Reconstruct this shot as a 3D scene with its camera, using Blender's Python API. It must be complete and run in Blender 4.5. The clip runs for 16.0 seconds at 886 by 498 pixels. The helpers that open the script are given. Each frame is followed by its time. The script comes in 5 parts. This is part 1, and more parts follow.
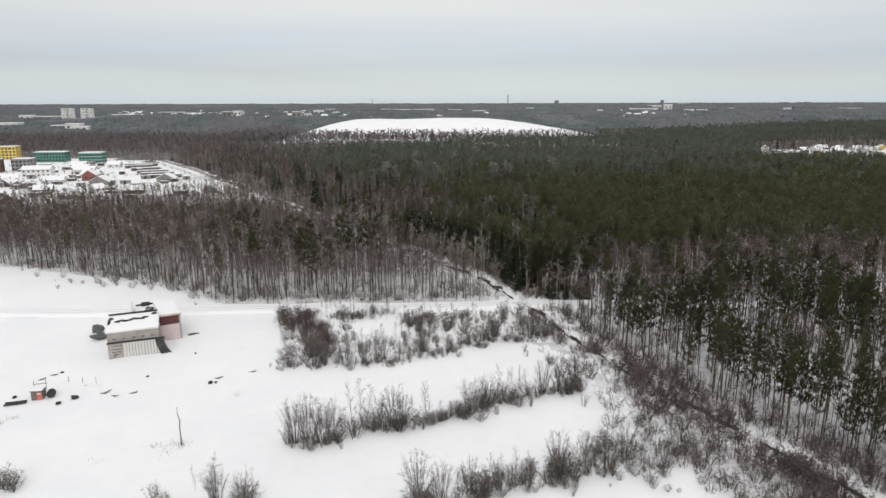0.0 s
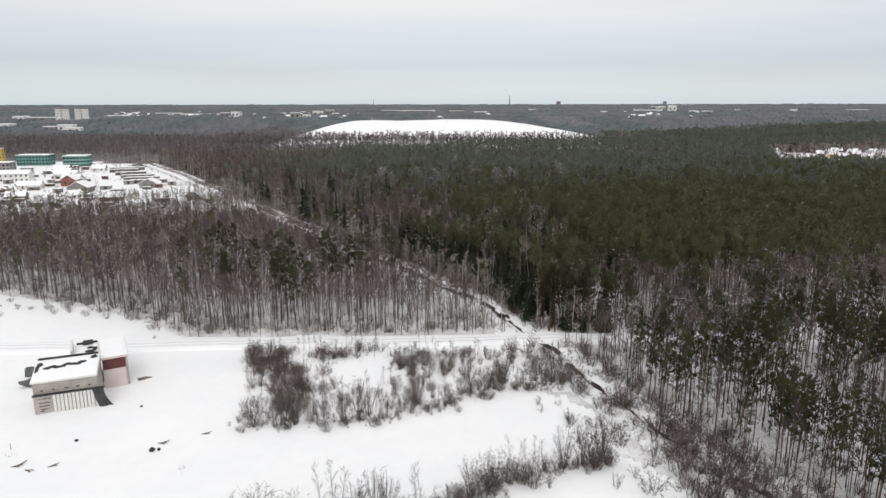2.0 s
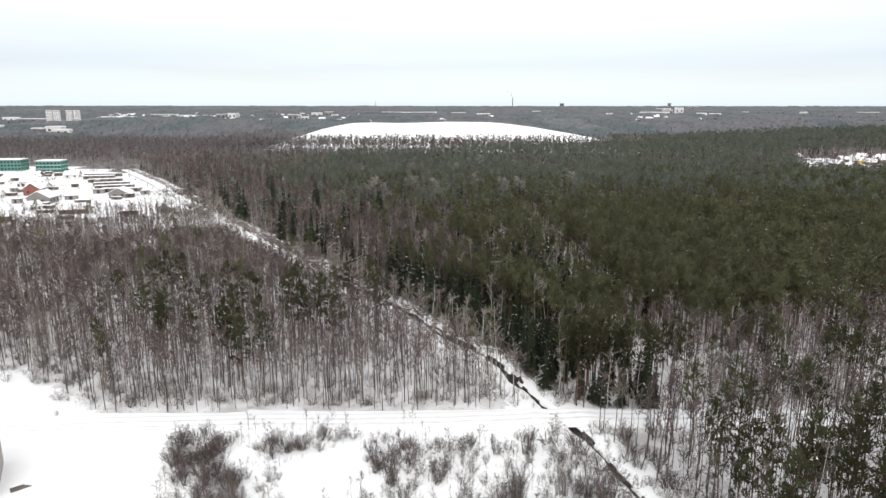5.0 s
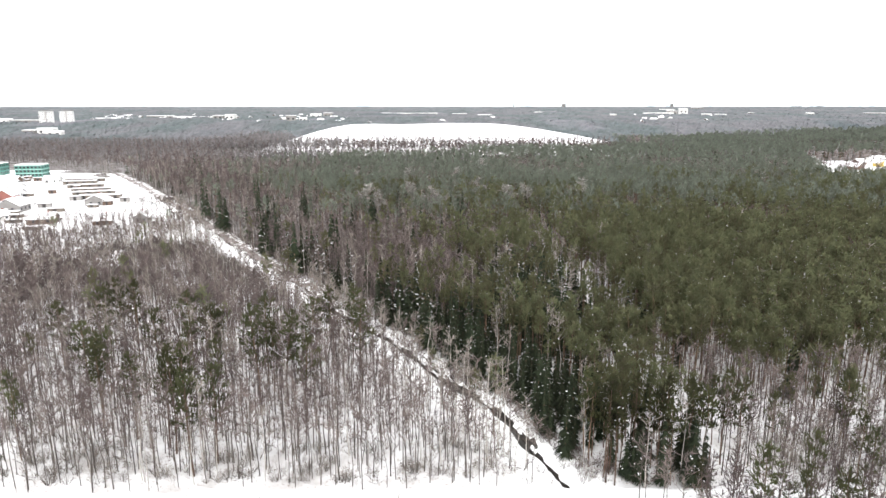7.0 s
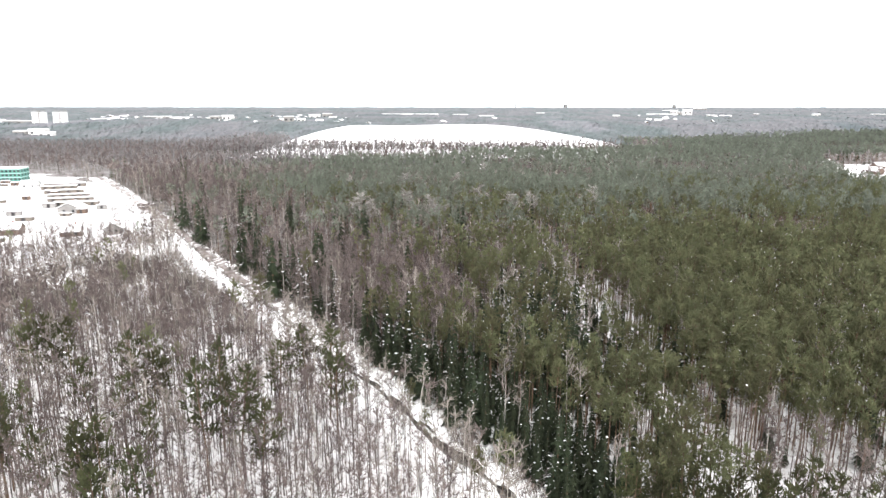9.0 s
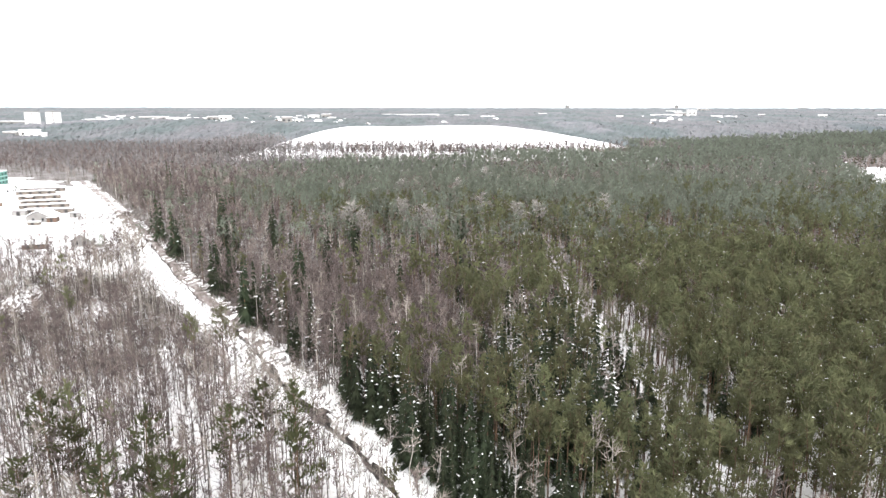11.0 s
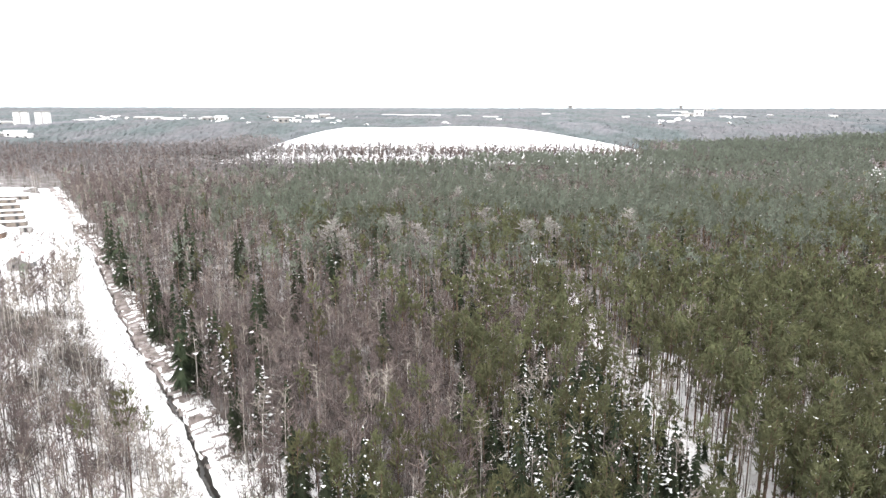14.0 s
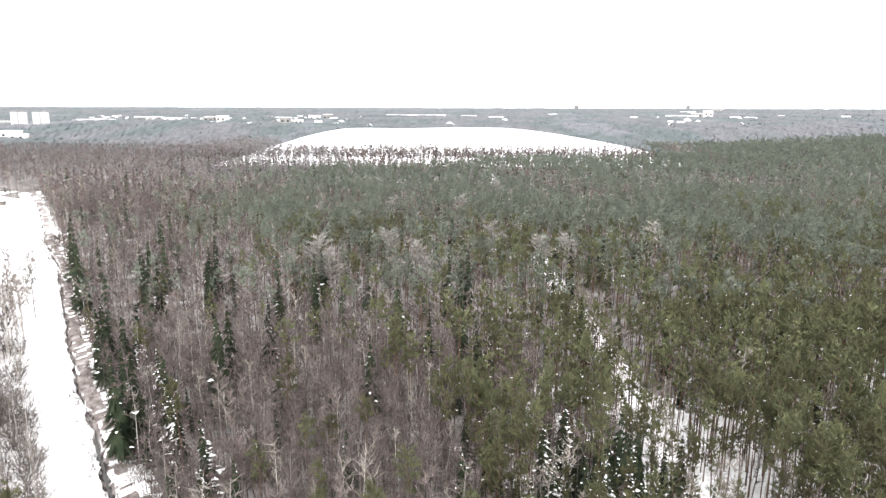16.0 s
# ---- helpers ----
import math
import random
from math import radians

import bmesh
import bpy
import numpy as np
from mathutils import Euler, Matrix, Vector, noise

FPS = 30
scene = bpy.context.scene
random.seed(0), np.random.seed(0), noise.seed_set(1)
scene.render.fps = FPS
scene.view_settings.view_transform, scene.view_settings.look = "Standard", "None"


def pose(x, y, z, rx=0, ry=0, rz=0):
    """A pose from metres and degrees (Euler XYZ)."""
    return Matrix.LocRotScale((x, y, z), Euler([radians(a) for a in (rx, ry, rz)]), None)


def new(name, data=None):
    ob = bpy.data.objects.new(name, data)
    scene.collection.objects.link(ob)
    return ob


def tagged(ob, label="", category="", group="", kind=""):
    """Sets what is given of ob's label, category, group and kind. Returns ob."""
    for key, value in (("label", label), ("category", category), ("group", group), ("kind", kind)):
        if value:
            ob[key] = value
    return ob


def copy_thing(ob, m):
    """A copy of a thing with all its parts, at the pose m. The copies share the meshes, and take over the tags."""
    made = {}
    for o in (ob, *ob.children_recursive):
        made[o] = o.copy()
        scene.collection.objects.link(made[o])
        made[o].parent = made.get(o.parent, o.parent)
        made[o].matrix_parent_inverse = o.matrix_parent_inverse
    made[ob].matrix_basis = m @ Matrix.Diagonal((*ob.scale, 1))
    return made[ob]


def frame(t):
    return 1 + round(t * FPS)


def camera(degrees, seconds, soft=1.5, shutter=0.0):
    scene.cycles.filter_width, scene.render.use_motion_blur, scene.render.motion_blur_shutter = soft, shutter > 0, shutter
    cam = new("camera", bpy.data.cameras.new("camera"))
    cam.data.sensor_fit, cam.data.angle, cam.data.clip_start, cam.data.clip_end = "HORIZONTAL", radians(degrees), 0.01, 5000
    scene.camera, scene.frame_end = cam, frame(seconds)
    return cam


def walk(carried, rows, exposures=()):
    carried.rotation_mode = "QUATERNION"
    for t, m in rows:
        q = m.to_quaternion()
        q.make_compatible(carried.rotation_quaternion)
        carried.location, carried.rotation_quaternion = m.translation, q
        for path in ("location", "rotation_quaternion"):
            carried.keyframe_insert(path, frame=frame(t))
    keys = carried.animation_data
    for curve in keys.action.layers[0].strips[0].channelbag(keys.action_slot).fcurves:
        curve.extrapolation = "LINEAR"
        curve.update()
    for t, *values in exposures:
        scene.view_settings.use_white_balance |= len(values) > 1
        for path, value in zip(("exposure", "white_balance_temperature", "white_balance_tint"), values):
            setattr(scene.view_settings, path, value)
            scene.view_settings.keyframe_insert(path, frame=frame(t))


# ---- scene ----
cam = camera(69.2, 16.0)
METRES, EYE, TILT, LEAN, TURN = 206.0, 55.0, 4.0, -2.45, 0.0
ROWS = [
    (0.0, 0.0, 0.0, 0.0, -0.76, -16.75, 2.54),
    (0.5, 0.0013, 0.032, -0.0021, -0.73, -16.72, 2.54),
    (1.0, 0.0026, 0.0638, -0.0041, -0.68, -16.72, 2.52),
    (1.5, 0.0041, 0.0957, -0.0059, -0.66, -16.7, 2.52),
    (2.0, 0.0054, 0.1273, -0.0079, -0.63, -16.66, 2.49),
    (2.5, 0.0067, 0.1592, -0.0098, -0.59, -16.64, 2.47),
    (3.0, 0.0082, 0.1909, -0.0115, -0.54, -16.63, 2.47),
    (3.5, 0.0096, 0.2229, -0.0135, -0.51, -16.6, 2.43),
    (4.0, 0.0111, 0.2549, -0.0157, -0.47, -16.56, 2.39),
    (6.5, 0.0185, 0.415, -0.0256, -0.32, -16.48, 2.46),
    (7.0, 0.0194, 0.4449, -0.0278, -0.3, -16.45, 2.45),
    (7.5, 0.0206, 0.4759, -0.0298, -0.27, -16.42, 2.44),
    (8.0, 0.0218, 0.5067, -0.0317, -0.24, -16.38, 2.43),
    (8.5, 0.0225, 0.5413, -0.0336, -0.27, -16.44, 2.41),
    (9.0, 0.0241, 0.5687, -0.035, -0.19, -16.39, 2.4),
    (11.5, 0.0307, 0.7208, -0.0449, -0.04, -16.35, 2.38),
    (12.0, 0.032, 0.7516, -0.0464, 0.01, -16.37, 2.38),
    (12.5, 0.0331, 0.7825, -0.0483, 0.02, -16.37, 2.4),
    (13.0, 0.0344, 0.8134, -0.0501, 0.06, -16.36, 2.4),
    (13.5, 0.0355, 0.8443, -0.0521, 0.09, -16.34, 2.37),
    (14.0, 0.0366, 0.8749, -0.054, 0.11, -16.34, 2.36),
    (14.5, 0.0376, 0.9058, -0.0562, 0.11, -16.32, 2.33),
    (15.0, 0.0389, 0.9362, -0.0582, 0.14, -16.32, 2.33),
    (15.5, 0.0399, 0.9669, -0.0602, 0.15, -16.32, 2.31),
    (16.0, 0.041, 0.9972, -0.0616, 0.58, -16.32, 2.33),
]

# exposure of the clip's camera, which opens up after the first seconds
EXPOSURES = [(0.0, 0.19), (2.0, 0.30), (3.5, 0.38), (4.2, 0.48), (6.3, 1.25), (7.2, 1.56), (9.0, 1.82), (12.0, 1.9), (16.0, 1.9)]
walk(cam, [(t, pose(0, 0, EYE, TILT, LEAN, TURN) @ pose(METRES * x, METRES * y, METRES * z, 90 + pitch, roll, yaw)) for t, x, y, z, yaw, pitch, roll in ROWS], EXPOSURES)

# ---------------------------------------------------------------- sky and sun
SUN_ELEVATION, SUN_ROTATION = radians(38), radians(180)


def make_world():
    """An overcast sky: a thin share of clear sky under an even cloud layer, brighter overhead than at the horizon."""
    world = bpy.data.worlds.new("overcast_sky")
    world.use_nodes = True
    nt = world.node_tree
    nt.nodes.clear()
    n, l = nt.nodes.new, nt.links.new
    sky = n("ShaderNodeTexSky")
    sky.sky_type, sky.sun_disc = "NISHITA", False
    sky.sun_elevation, sky.sun_rotation = SUN_ELEVATION, SUN_ROTATION
    clear = n("ShaderNodeBackground")
    clear.inputs["Strength"].default_value = 0.05
    l(sky.outputs[0], clear.inputs["Color"])
    tc, sep = n("ShaderNodeTexCoord"), n("ShaderNodeSeparateXYZ")
    l(tc.outputs["Generated"], sep.inputs[0])
    squash = n("ShaderNodeMapping")
    squash.inputs["Scale"].default_value = (1.4, 1.4, 16)
    l(tc.outputs["Generated"], squash.inputs["Vector"])
    clouds = n("ShaderNodeTexNoise")
    clouds.inputs["Scale"].default_value, clouds.inputs["Detail"].default_value = 1.3, 4
    l(squash.outputs[0], clouds.inputs["Vector"])
    wave = n("ShaderNodeMath")
    wave.operation = "MULTIPLY_ADD"
    wave.inputs[1].default_value, wave.inputs[2].default_value = 0.05, -0.025
    l(clouds.outputs["Fac"], wave.inputs[0])
    lift = n("ShaderNodeMath")
    lift.operation = "ADD"
    l(sep.outputs["Z"], lift.inputs[0])
    l(wave.outputs[0], lift.inputs[1])
    ramp = n("ShaderNodeValToRGB")
    el = ramp.color_ramp.elements
    el[0].position, el[0].color = 0.0, (0.33, 0.395, 0.465, 1)
    el[1].position, el[1].color = 1.0, (0.72, 0.70, 0.66, 1)
    for at, c in ((0.06, (0.222, 0.219, 0.283, 1)), (0.15, (0.485, 0.41, 0.335, 1)), (0.4, (0.60, 0.565, 0.51, 1))):
        e = el.new(at)
        e.color = c
    l(lift.outputs[0], ramp.inputs[0])
    cloud = n("ShaderNodeBackground")
    l(ramp.outputs[0], cloud.inputs["Color"])
    add, out = n("ShaderNodeAddShader"), n("ShaderNodeOutputWorld")
    l(clear.outputs[0], add.inputs[0])
    l(cloud.outputs[0], add.inputs[1])
    l(add.outputs[0], out.inputs["Surface"])
    scene.world = world


make_world()
sun = new("sun", bpy.data.lights.new("sun", "SUN"))
sun.data.energy, sun.data.angle, sun.data.color = 0.6, radians(35), (1.0, 0.97, 0.93)
sun.rotation_euler = (radians(52), 0, radians(180) - SUN_ROTATION)


# ---------------------------------------------------------------- materials
def material(name, colours, scale=1.0, detail=4, rough=0.8, bump=0.0, vary=0.0, metal=0.0, fine=0.0, stretch=(1, 1, 1), spots=None, dome=False):
    """Noise between the colours, a finer noise on top, and a brightness that changes from piece to piece by the factor vary."""
    m = bpy.data.materials.new(name)
    m.use_nodes = True
    nt = m.node_tree
    n, l = nt.nodes.new, nt.links.new
    bsdf = nt.nodes["Principled BSDF"]
    bsdf.inputs["Roughness"].default_value, bsdf.inputs["Metallic"].default_value = rough, metal
    tc, mp = n("ShaderNodeTexCoord"), n("ShaderNodeMapping")
    mp.inputs["Scale"].default_value = stretch
    l(tc.outputs["Object"], mp.inputs["Vector"])
    big = n("ShaderNodeTexNoise")
    big.inputs["Scale"].default_value, big.inputs["Detail"].default_value = scale, detail
    l(mp.outputs[0], big.inputs["Vector"])
    ramp = n("ShaderNodeValToRGB")
    el = ramp.color_ramp.elements
    el[0].position, el[1].position = 0.32, 0.68
    el[0].color, el[1].color = (*colours[0], 1), (*colours[-1], 1)
    for i, c in enumerate(colours[1:-1]):
        e = el.new(0.32 + 0.36 * (i + 1) / (len(colours) - 1))
        e.color = (*c, 1)
    l(big.outputs["Fac"], ramp.inputs[0])
    colour = ramp.outputs[0]
    small = n("ShaderNodeTexNoise")
    small.inputs["Scale"].default_value, small.inputs["Detail"].default_value = scale * 9, 3
    l(mp.outputs[0], small.inputs["Vector"])
    if spots:
        tint, low, high = spots
        cut = n("ShaderNodeMapRange")
        cut.inputs["From Min"].default_value, cut.inputs["From Max"].default_value = low, high
        l(small.outputs["Fac"], cut.inputs["Value"])
        mix = n("ShaderNodeMixRGB")
        mix.inputs["Color2"].default_value = (*tint, 1)
        l(cut.outputs[0], mix.inputs["Fac"])
        l(colour, mix.inputs["Color1"])
        colour = mix.outputs[0]
    value = None
    if vary:
        tone, info, both, wrap = n("ShaderNodeAttribute"), n("ShaderNodeObjectInfo"), n("ShaderNodeMath"), n("ShaderNodeMath")
        tone.attribute_name = "tone"
        both.operation, wrap.operation = "ADD", "FRACT"
        l(tone.outputs["Fac"], both.inputs[0])
        l(info.outputs["Random"], both.inputs[1])
        l(both.outputs[0], wrap.inputs[0])
        value = n("ShaderNodeMapRange")
        value.inputs["To Min"].default_value, value.inputs["To Max"].default_value = 1 - vary, 1 + vary
        l(wrap.outputs[0], value.inputs["Value"])
        hsv = n("ShaderNodeHueSaturation")
        l(colour, hsv.inputs["Color"])
        l(value.outputs[0], hsv.inputs["Value"])
        hue = n("ShaderNodeMapRange")
        hue.inputs["To Min"].default_value, hue.inputs["To Max"].default_value = 0.485, 0.515
        l(wrap.outputs[0], hue.inputs["Value"])
        l(hue.outputs[0], hsv.inputs["Hue"])
        colour = hsv.outputs[0]
    if fine:
        grain = n("ShaderNodeMapRange")
        grain.inputs["To Min"].default_value, grain.inputs["To Max"].default_value = 1 - fine, 1 + fine
        l(small.outputs["Fac"], grain.inputs["Value"])
        mul = n("ShaderNodeHueSaturation")
        l(colour, mul.inputs["Color"])
        l(grain.outputs[0], mul.inputs["Value"])
        colour = mul.outputs[0]
    l(colour, bsdf.inputs["Base Color"])
    if bump:
        b = n("ShaderNodeBump")
        b.inputs["Strength"].default_value, b.inputs["Distance"].default_value = 0.6, bump
        l(small.outputs["Fac"], b.inputs["Height"])
        l(b.outputs[0], bsdf.inputs["Normal"])
    if dome:
        # needles shade with the rounded form of their crown
        form, turn = n("ShaderNodeAttribute"), n("ShaderNodeVectorTransform")
        form.attribute_name = "dome"
        bsdf.inputs["Specular IOR Level"].default_value = 0.15
        turn.vector_type, turn.convert_from, turn.convert_to = "NORMAL", "OBJECT", "WORLD"
        l(form.outputs["Vector"], turn.inputs[0])
        l(turn.outputs[0], bsdf.inputs["Normal"])
        # thin sprays let light through to their other side
        leaf, back, both = n("ShaderNodeBsdfTranslucent"), n("ShaderNodeVectorMath"), n("ShaderNodeAddShader")
        back.operation = "SCALE"
        back.inputs["Scale"].default_value = -1.0
        l(turn.outputs[0], back.inputs[0])
        l(back.outputs[0], leaf.inputs["Normal"])
        l(colour, leaf.inputs["Color"])
        l(bsdf.outputs[0], both.inputs[0])
        l(leaf.outputs[0], both.inputs[1])
        l(both.outputs[0], nt.nodes["Material Output"].inputs["Surface"])
    return m


SNOW = material("snow", [(0.855, 0.865, 0.875), (0.91, 0.912, 0.912)], 0.05, 6, 0.75, 0.06, fine=0.03)
# litter-flecked snow, its base also lowered for the shade under the growth
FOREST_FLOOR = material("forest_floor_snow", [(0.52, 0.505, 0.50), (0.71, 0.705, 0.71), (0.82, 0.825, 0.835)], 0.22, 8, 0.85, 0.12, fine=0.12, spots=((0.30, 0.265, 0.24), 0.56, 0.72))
# much darker floor: brush cover and shade between stems, both in the colour
SHADED_BRUSH_FLOOR = material("shaded_brush_snow", [(0.08, 0.07, 0.066), (0.15, 0.138, 0.134), (0.33, 0.32, 0.32)], 0.15, 8, 0.9, 0.12, fine=0.2, spots=((0.12, 0.10, 0.09), 0.5, 0.7))
MUD = material("wet_bank_soil", [(0.012, 0.010, 0.008), (0.032, 0.026, 0.021)], 0.6, 6, 0.9, 0.1, fine=0.3)
WATER = material("dark_stream_water", [(0.012, 0.011, 0.010), (0.03, 0.026, 0.02)], 0.4, 3, 0.3, 0.01)
BANK_BRUSH = material("brush_covered_bank", [(0.10, 0.082, 0.075), (0.19, 0.16, 0.15), (0.36, 0.34, 0.335)], 0.5, 8, 0.9, 0.1, fine=0.25)
RUT = material("packed_snow", [(0.66, 0.66, 0.67), (0.78, 0.785, 0.80)], 0.5, 6, 0.6, 0.04, fine=0.08)
BARK_GREY = material("grey_bark", [(0.05, 0.042, 0.037), (0.12, 0.102, 0.09)], 1.2, 5, 0.9, 0, vary=0.35, fine=0.2)
BARK_BIRCH = material("birch_bark", [(0.34, 0.315, 0.29), (0.52, 0.49, 0.455)], 0.9, 5, 0.8, 0, vary=0.2, fine=0.2, spots=((0.05, 0.045, 0.04), 0.60, 0.68))
TWIG_RED = material("red_brown_twigs", [(0.096, 0.073, 0.068), (0.155, 0.124, 0.117)], 0.15, 3, 0.9, 0, vary=0.45)
TWIG_GREY = material("grey_brown_twigs", [(0.095, 0.08, 0.073), (0.155, 0.135, 0.122)], 0.15, 3, 0.9, 0, vary=0.3)
TWIG_PALE = material("pale_grey_brown_twigs", [(0.165, 0.143, 0.127), (0.265, 0.235, 0.21)], 0.15, 3, 0.9, 0, vary=0.25)
# grey-mauve copy of the pale twigs, with distance haze in its colour
TWIG_MIST = material("hazed_pale_twigs", [(0.13, 0.12, 0.122), (0.20, 0.188, 0.19)], 0.15, 3, 0.9, 0, vary=0.25)
TWIG_ASH = material("ash_grey_twigs", [(0.20, 0.186, 0.172), (0.29, 0.272, 0.255)], 0.15, 3, 0.9, 0, vary=0.2)
BARK_PINE = material("pine_bark", [(0.07, 0.048, 0.036), (0.15, 0.09, 0.055)], 0.5, 5, 0.9, 0, vary=0.25, fine=0.2)
PINE = material("pine_needles", [(0.052, 0.055, 0.028), (0.088, 0.091, 0.046)], 0.35, 4, 0.8, 0, vary=0.3, fine=0.1, dome=True)
PINE_DARK = material("dark_pine_needles", [(0.024, 0.027, 0.012), (0.047, 0.050, 0.022)], 0.35, 4, 0.8, 0, vary=0.3, fine=0.25, dome=True)
# paler, bluer copy of the pine needles: distance haze put into the colour
PINE_HAZED = material("hazed_pine_needles", [(0.078, 0.090, 0.070), (0.121, 0.135, 0.106)], 0.35, 4, 0.8, 0, vary=0.26, fine=0.1, dome=True)
SPRUCE = material("spruce_needles", [(0.014, 0.020, 0.012), (0.028, 0.035, 0.020)], 0.4, 4, 0.8, 0, vary=0.3, fine=0.25, dome=True)
# canopy tones shifted to pale blue-grey: aerial haze painted into the base colour
HAZED_WOODS = material("hazed_wood_canopy", [(0.062, 0.077, 0.084), (0.115, 0.114, 0.124), (0.070, 0.090, 0.092), (0.14, 0.141, 0.156)], 0.006, 8, 0.95, 0, fine=0.45, stretch=(1, 0.4, 1))


# ---------------------------------------------------------------- mesh helpers
def mesh_of(name, verts, faces, mats, index=None, tone=None, smooth=False, dome=None):
    """A mesh of triangles or quads from arrays."""
    verts, faces = np.asarray(verts, np.float32), np.asarray(faces, np.int32)
    k = faces.shape[1]
    me = bpy.data.meshes.new(name)
    me.vertices.add(len(verts))
    me.vertices.foreach_set("co", verts.ravel())
    me.loops.add(faces.size)
    me.loops.foreach_set("vertex_index", faces.ravel())
    me.polygons.add(len(faces))
    me.polygons.foreach_set("loop_start", np.arange(0, faces.size, k, dtype=np.int32))
    for m in mats:
        me.materials.append(m)
    if index is not None:
        me.polygons.foreach_set("material_index", np.asarray(index, np.int32))
    me.polygons.foreach_set("use_smooth", np.full(len(faces), smooth))
    me.update(calc_edges=True)
    if tone is not None:
        me.attributes.new("tone", "FLOAT", "POINT").data.foreach_set("value", np.asarray(tone, np.float32))
    if dome is not None:
        me.attributes.new("dome", "FLOAT_VECTOR", "POINT").data.foreach_set("vector", np.asarray(dome, np.float32).ravel())
    return me


def part(name, bm, mat, parent=None, label=""):
    """Links a bmesh as one mesh object, under a thing or a part if one is given."""
    me = bpy.data.meshes.new(name)
    bm.to_mesh(me)
    bm.free()
    me.materials.append(mat)
    ob = new(name, me)
    if parent is not None:
        ob.parent = parent
    if label:
        ob["label"] = label
    return ob


def box(bm, x0, x1, y0, y1, z0, z1, bevel=0.0):
    """Adds a box between the corners, with bevelled edges if asked."""
    made = bmesh.ops.create_cube(bm, size=1, matrix=Matrix.Translation(((x0 + x1) / 2, (y0 + y1) / 2, (z0 + z1) / 2)) @ Matrix.Diagonal((x1 - x0, y1 - y0, z1 - z0, 1)))
    if bevel:
        edges = {e for v in made["verts"] for e in v.link_edges}
        bmesh.ops.bevel(bm, geom=list(edges), offset=bevel, segments=1, affect="EDGES")
    return bm


def box_part(name, parent, mat, x0, x1, y0, y1, z0, z1, bevel=0.0, label=""):
    return part(name, box(bmesh.new(), x0, x1, y0, y1, z0, z1, bevel), mat, parent, label)


def prism(bm, outline, depth0, depth1):
    """A solid whose outline lies in x and z, drawn out along y."""
    a = [bm.verts.new((x, depth0, z)) for x, z in outline]
    b = [bm.verts.new((x, depth1, z)) for x, z in outline]
    bm.faces.new(a), bm.faces.new(b[::-1])
    for i in range(len(a)):
        j = (i + 1) % len(a)
        bm.faces.new((a[j], a[i], b[i], b[j]))
    bmesh.ops.recalc_face_normals(bm, faces=bm.faces)
    return bm


def thing(name, label, category, m, group="", kind=""):
    ob = tagged(new(name), label, category, group, kind)
    ob.empty_display_size = 0.5
    ob.matrix_world = m
    return ob


# ---------------------------------------------------------------- the plan
STREAM = np.array([(80, 40), (72, 66), (63, 85), (59, 95), (55, 102), (51, 109), (48.5, 115), (44, 123), (39, 134), (34, 150), (29, 168), (25, 178), (20, 190),
                   (15, 205), (10, 213), (4, 220), (-1, 229), (-8, 242), (-14, 250), (-20, 257), (-27, 267), (-34, 278), (-42, 291), (-55, 310), (-69, 329),
                   (-86, 355), (-104, 383), (-130, 424), (-160, 465), (-205, 533), (-260, 610)], float)
RISE_Y = [-5000, 190, 300, 450, 600, 750, 850, 1000, 1333, 2500, 5000]
RISE_Z = [-1.8, -1.8, 0.5, 3, 4, 2, 0, 0, 20, 38, 51]
WOOD_X = [-420, -300, -143, -118, -97, -75, -63, -40, 20]
WOOD_Y = [297, 259, 219.5, 210.5, 202.5, 189.5, 179.5, 180, 181.5]
PINE_X = np.array([-270, -207, -142, -108, -84, -52, -32, -8, 4, 9, -4, -20, -30])
PINE_Y = np.array([900, 730, 543, 469, 430, 383, 376, 339, 298, 278, 264, 250, 100])
PLOTS = np.array([(-118, 403), (-146, 390), (-178, 376), (-242, 336), (-330, 328), (-480, 330), (-480, 640), (-330, 650), (-236, 566), (-186, 502), (-137, 430)], float)
VILLAGE = np.array([(362, 735), (310, 620), (262, 520), (430, 475), (700, 540), (700, 700), (520, 745)], float)
_wave = np.random.default_rng(5)
WAVES = [(_wave.normal(size=2) * f, _wave.uniform(0, 6.28), 1 / f) for f in (1, 1, 1.6, 1.9, 2.7, 3.4, 4.6, 6) for _ in (0, 1)]


def wobble(x, y, size, seed=0.0):
    """Smooth noise of about -1 to 1 with lumps of that size in metres."""
    s = 0
    for k, ph, a in WAVES:
        s = s + a * np.sin((k[0] * x + k[1] * y) / size * 2.2 + ph + seed * (1 + a))
    return s / 3.2


def stream_distance(x, y):
    x, y = np.asarray(x, float), np.asarray(y, float)
    best = np.full(x.shape, 1e9)
    for (ax, ay), (bx, by) in zip(STREAM[:-1], STREAM[1:]):
        dx, dy = bx - ax, by - ay
        k = np.clip(((x - ax) * dx + (y - ay) * dy) / (dx * dx + dy * dy), 0, 1)
        best = np.minimum(best, np.hypot(x - ax - k * dx, y - ay - k * dy))
    return best


def east_of_stream(x, y):
    return x > np.interp(y, STREAM[:, 1], STREAM[:, 0])


def inside(poly, x, y):
    hit = np.zeros(np.shape(x), bool)
    for (ax, ay), (bx, by) in zip(poly, np.roll(poly, -1, 0)):
        if ay != by:
            hit ^= ((ay > y) != (by > y)) & (x < (bx - ax) * (y - ay) / (by - ay) + ax)
    return hit


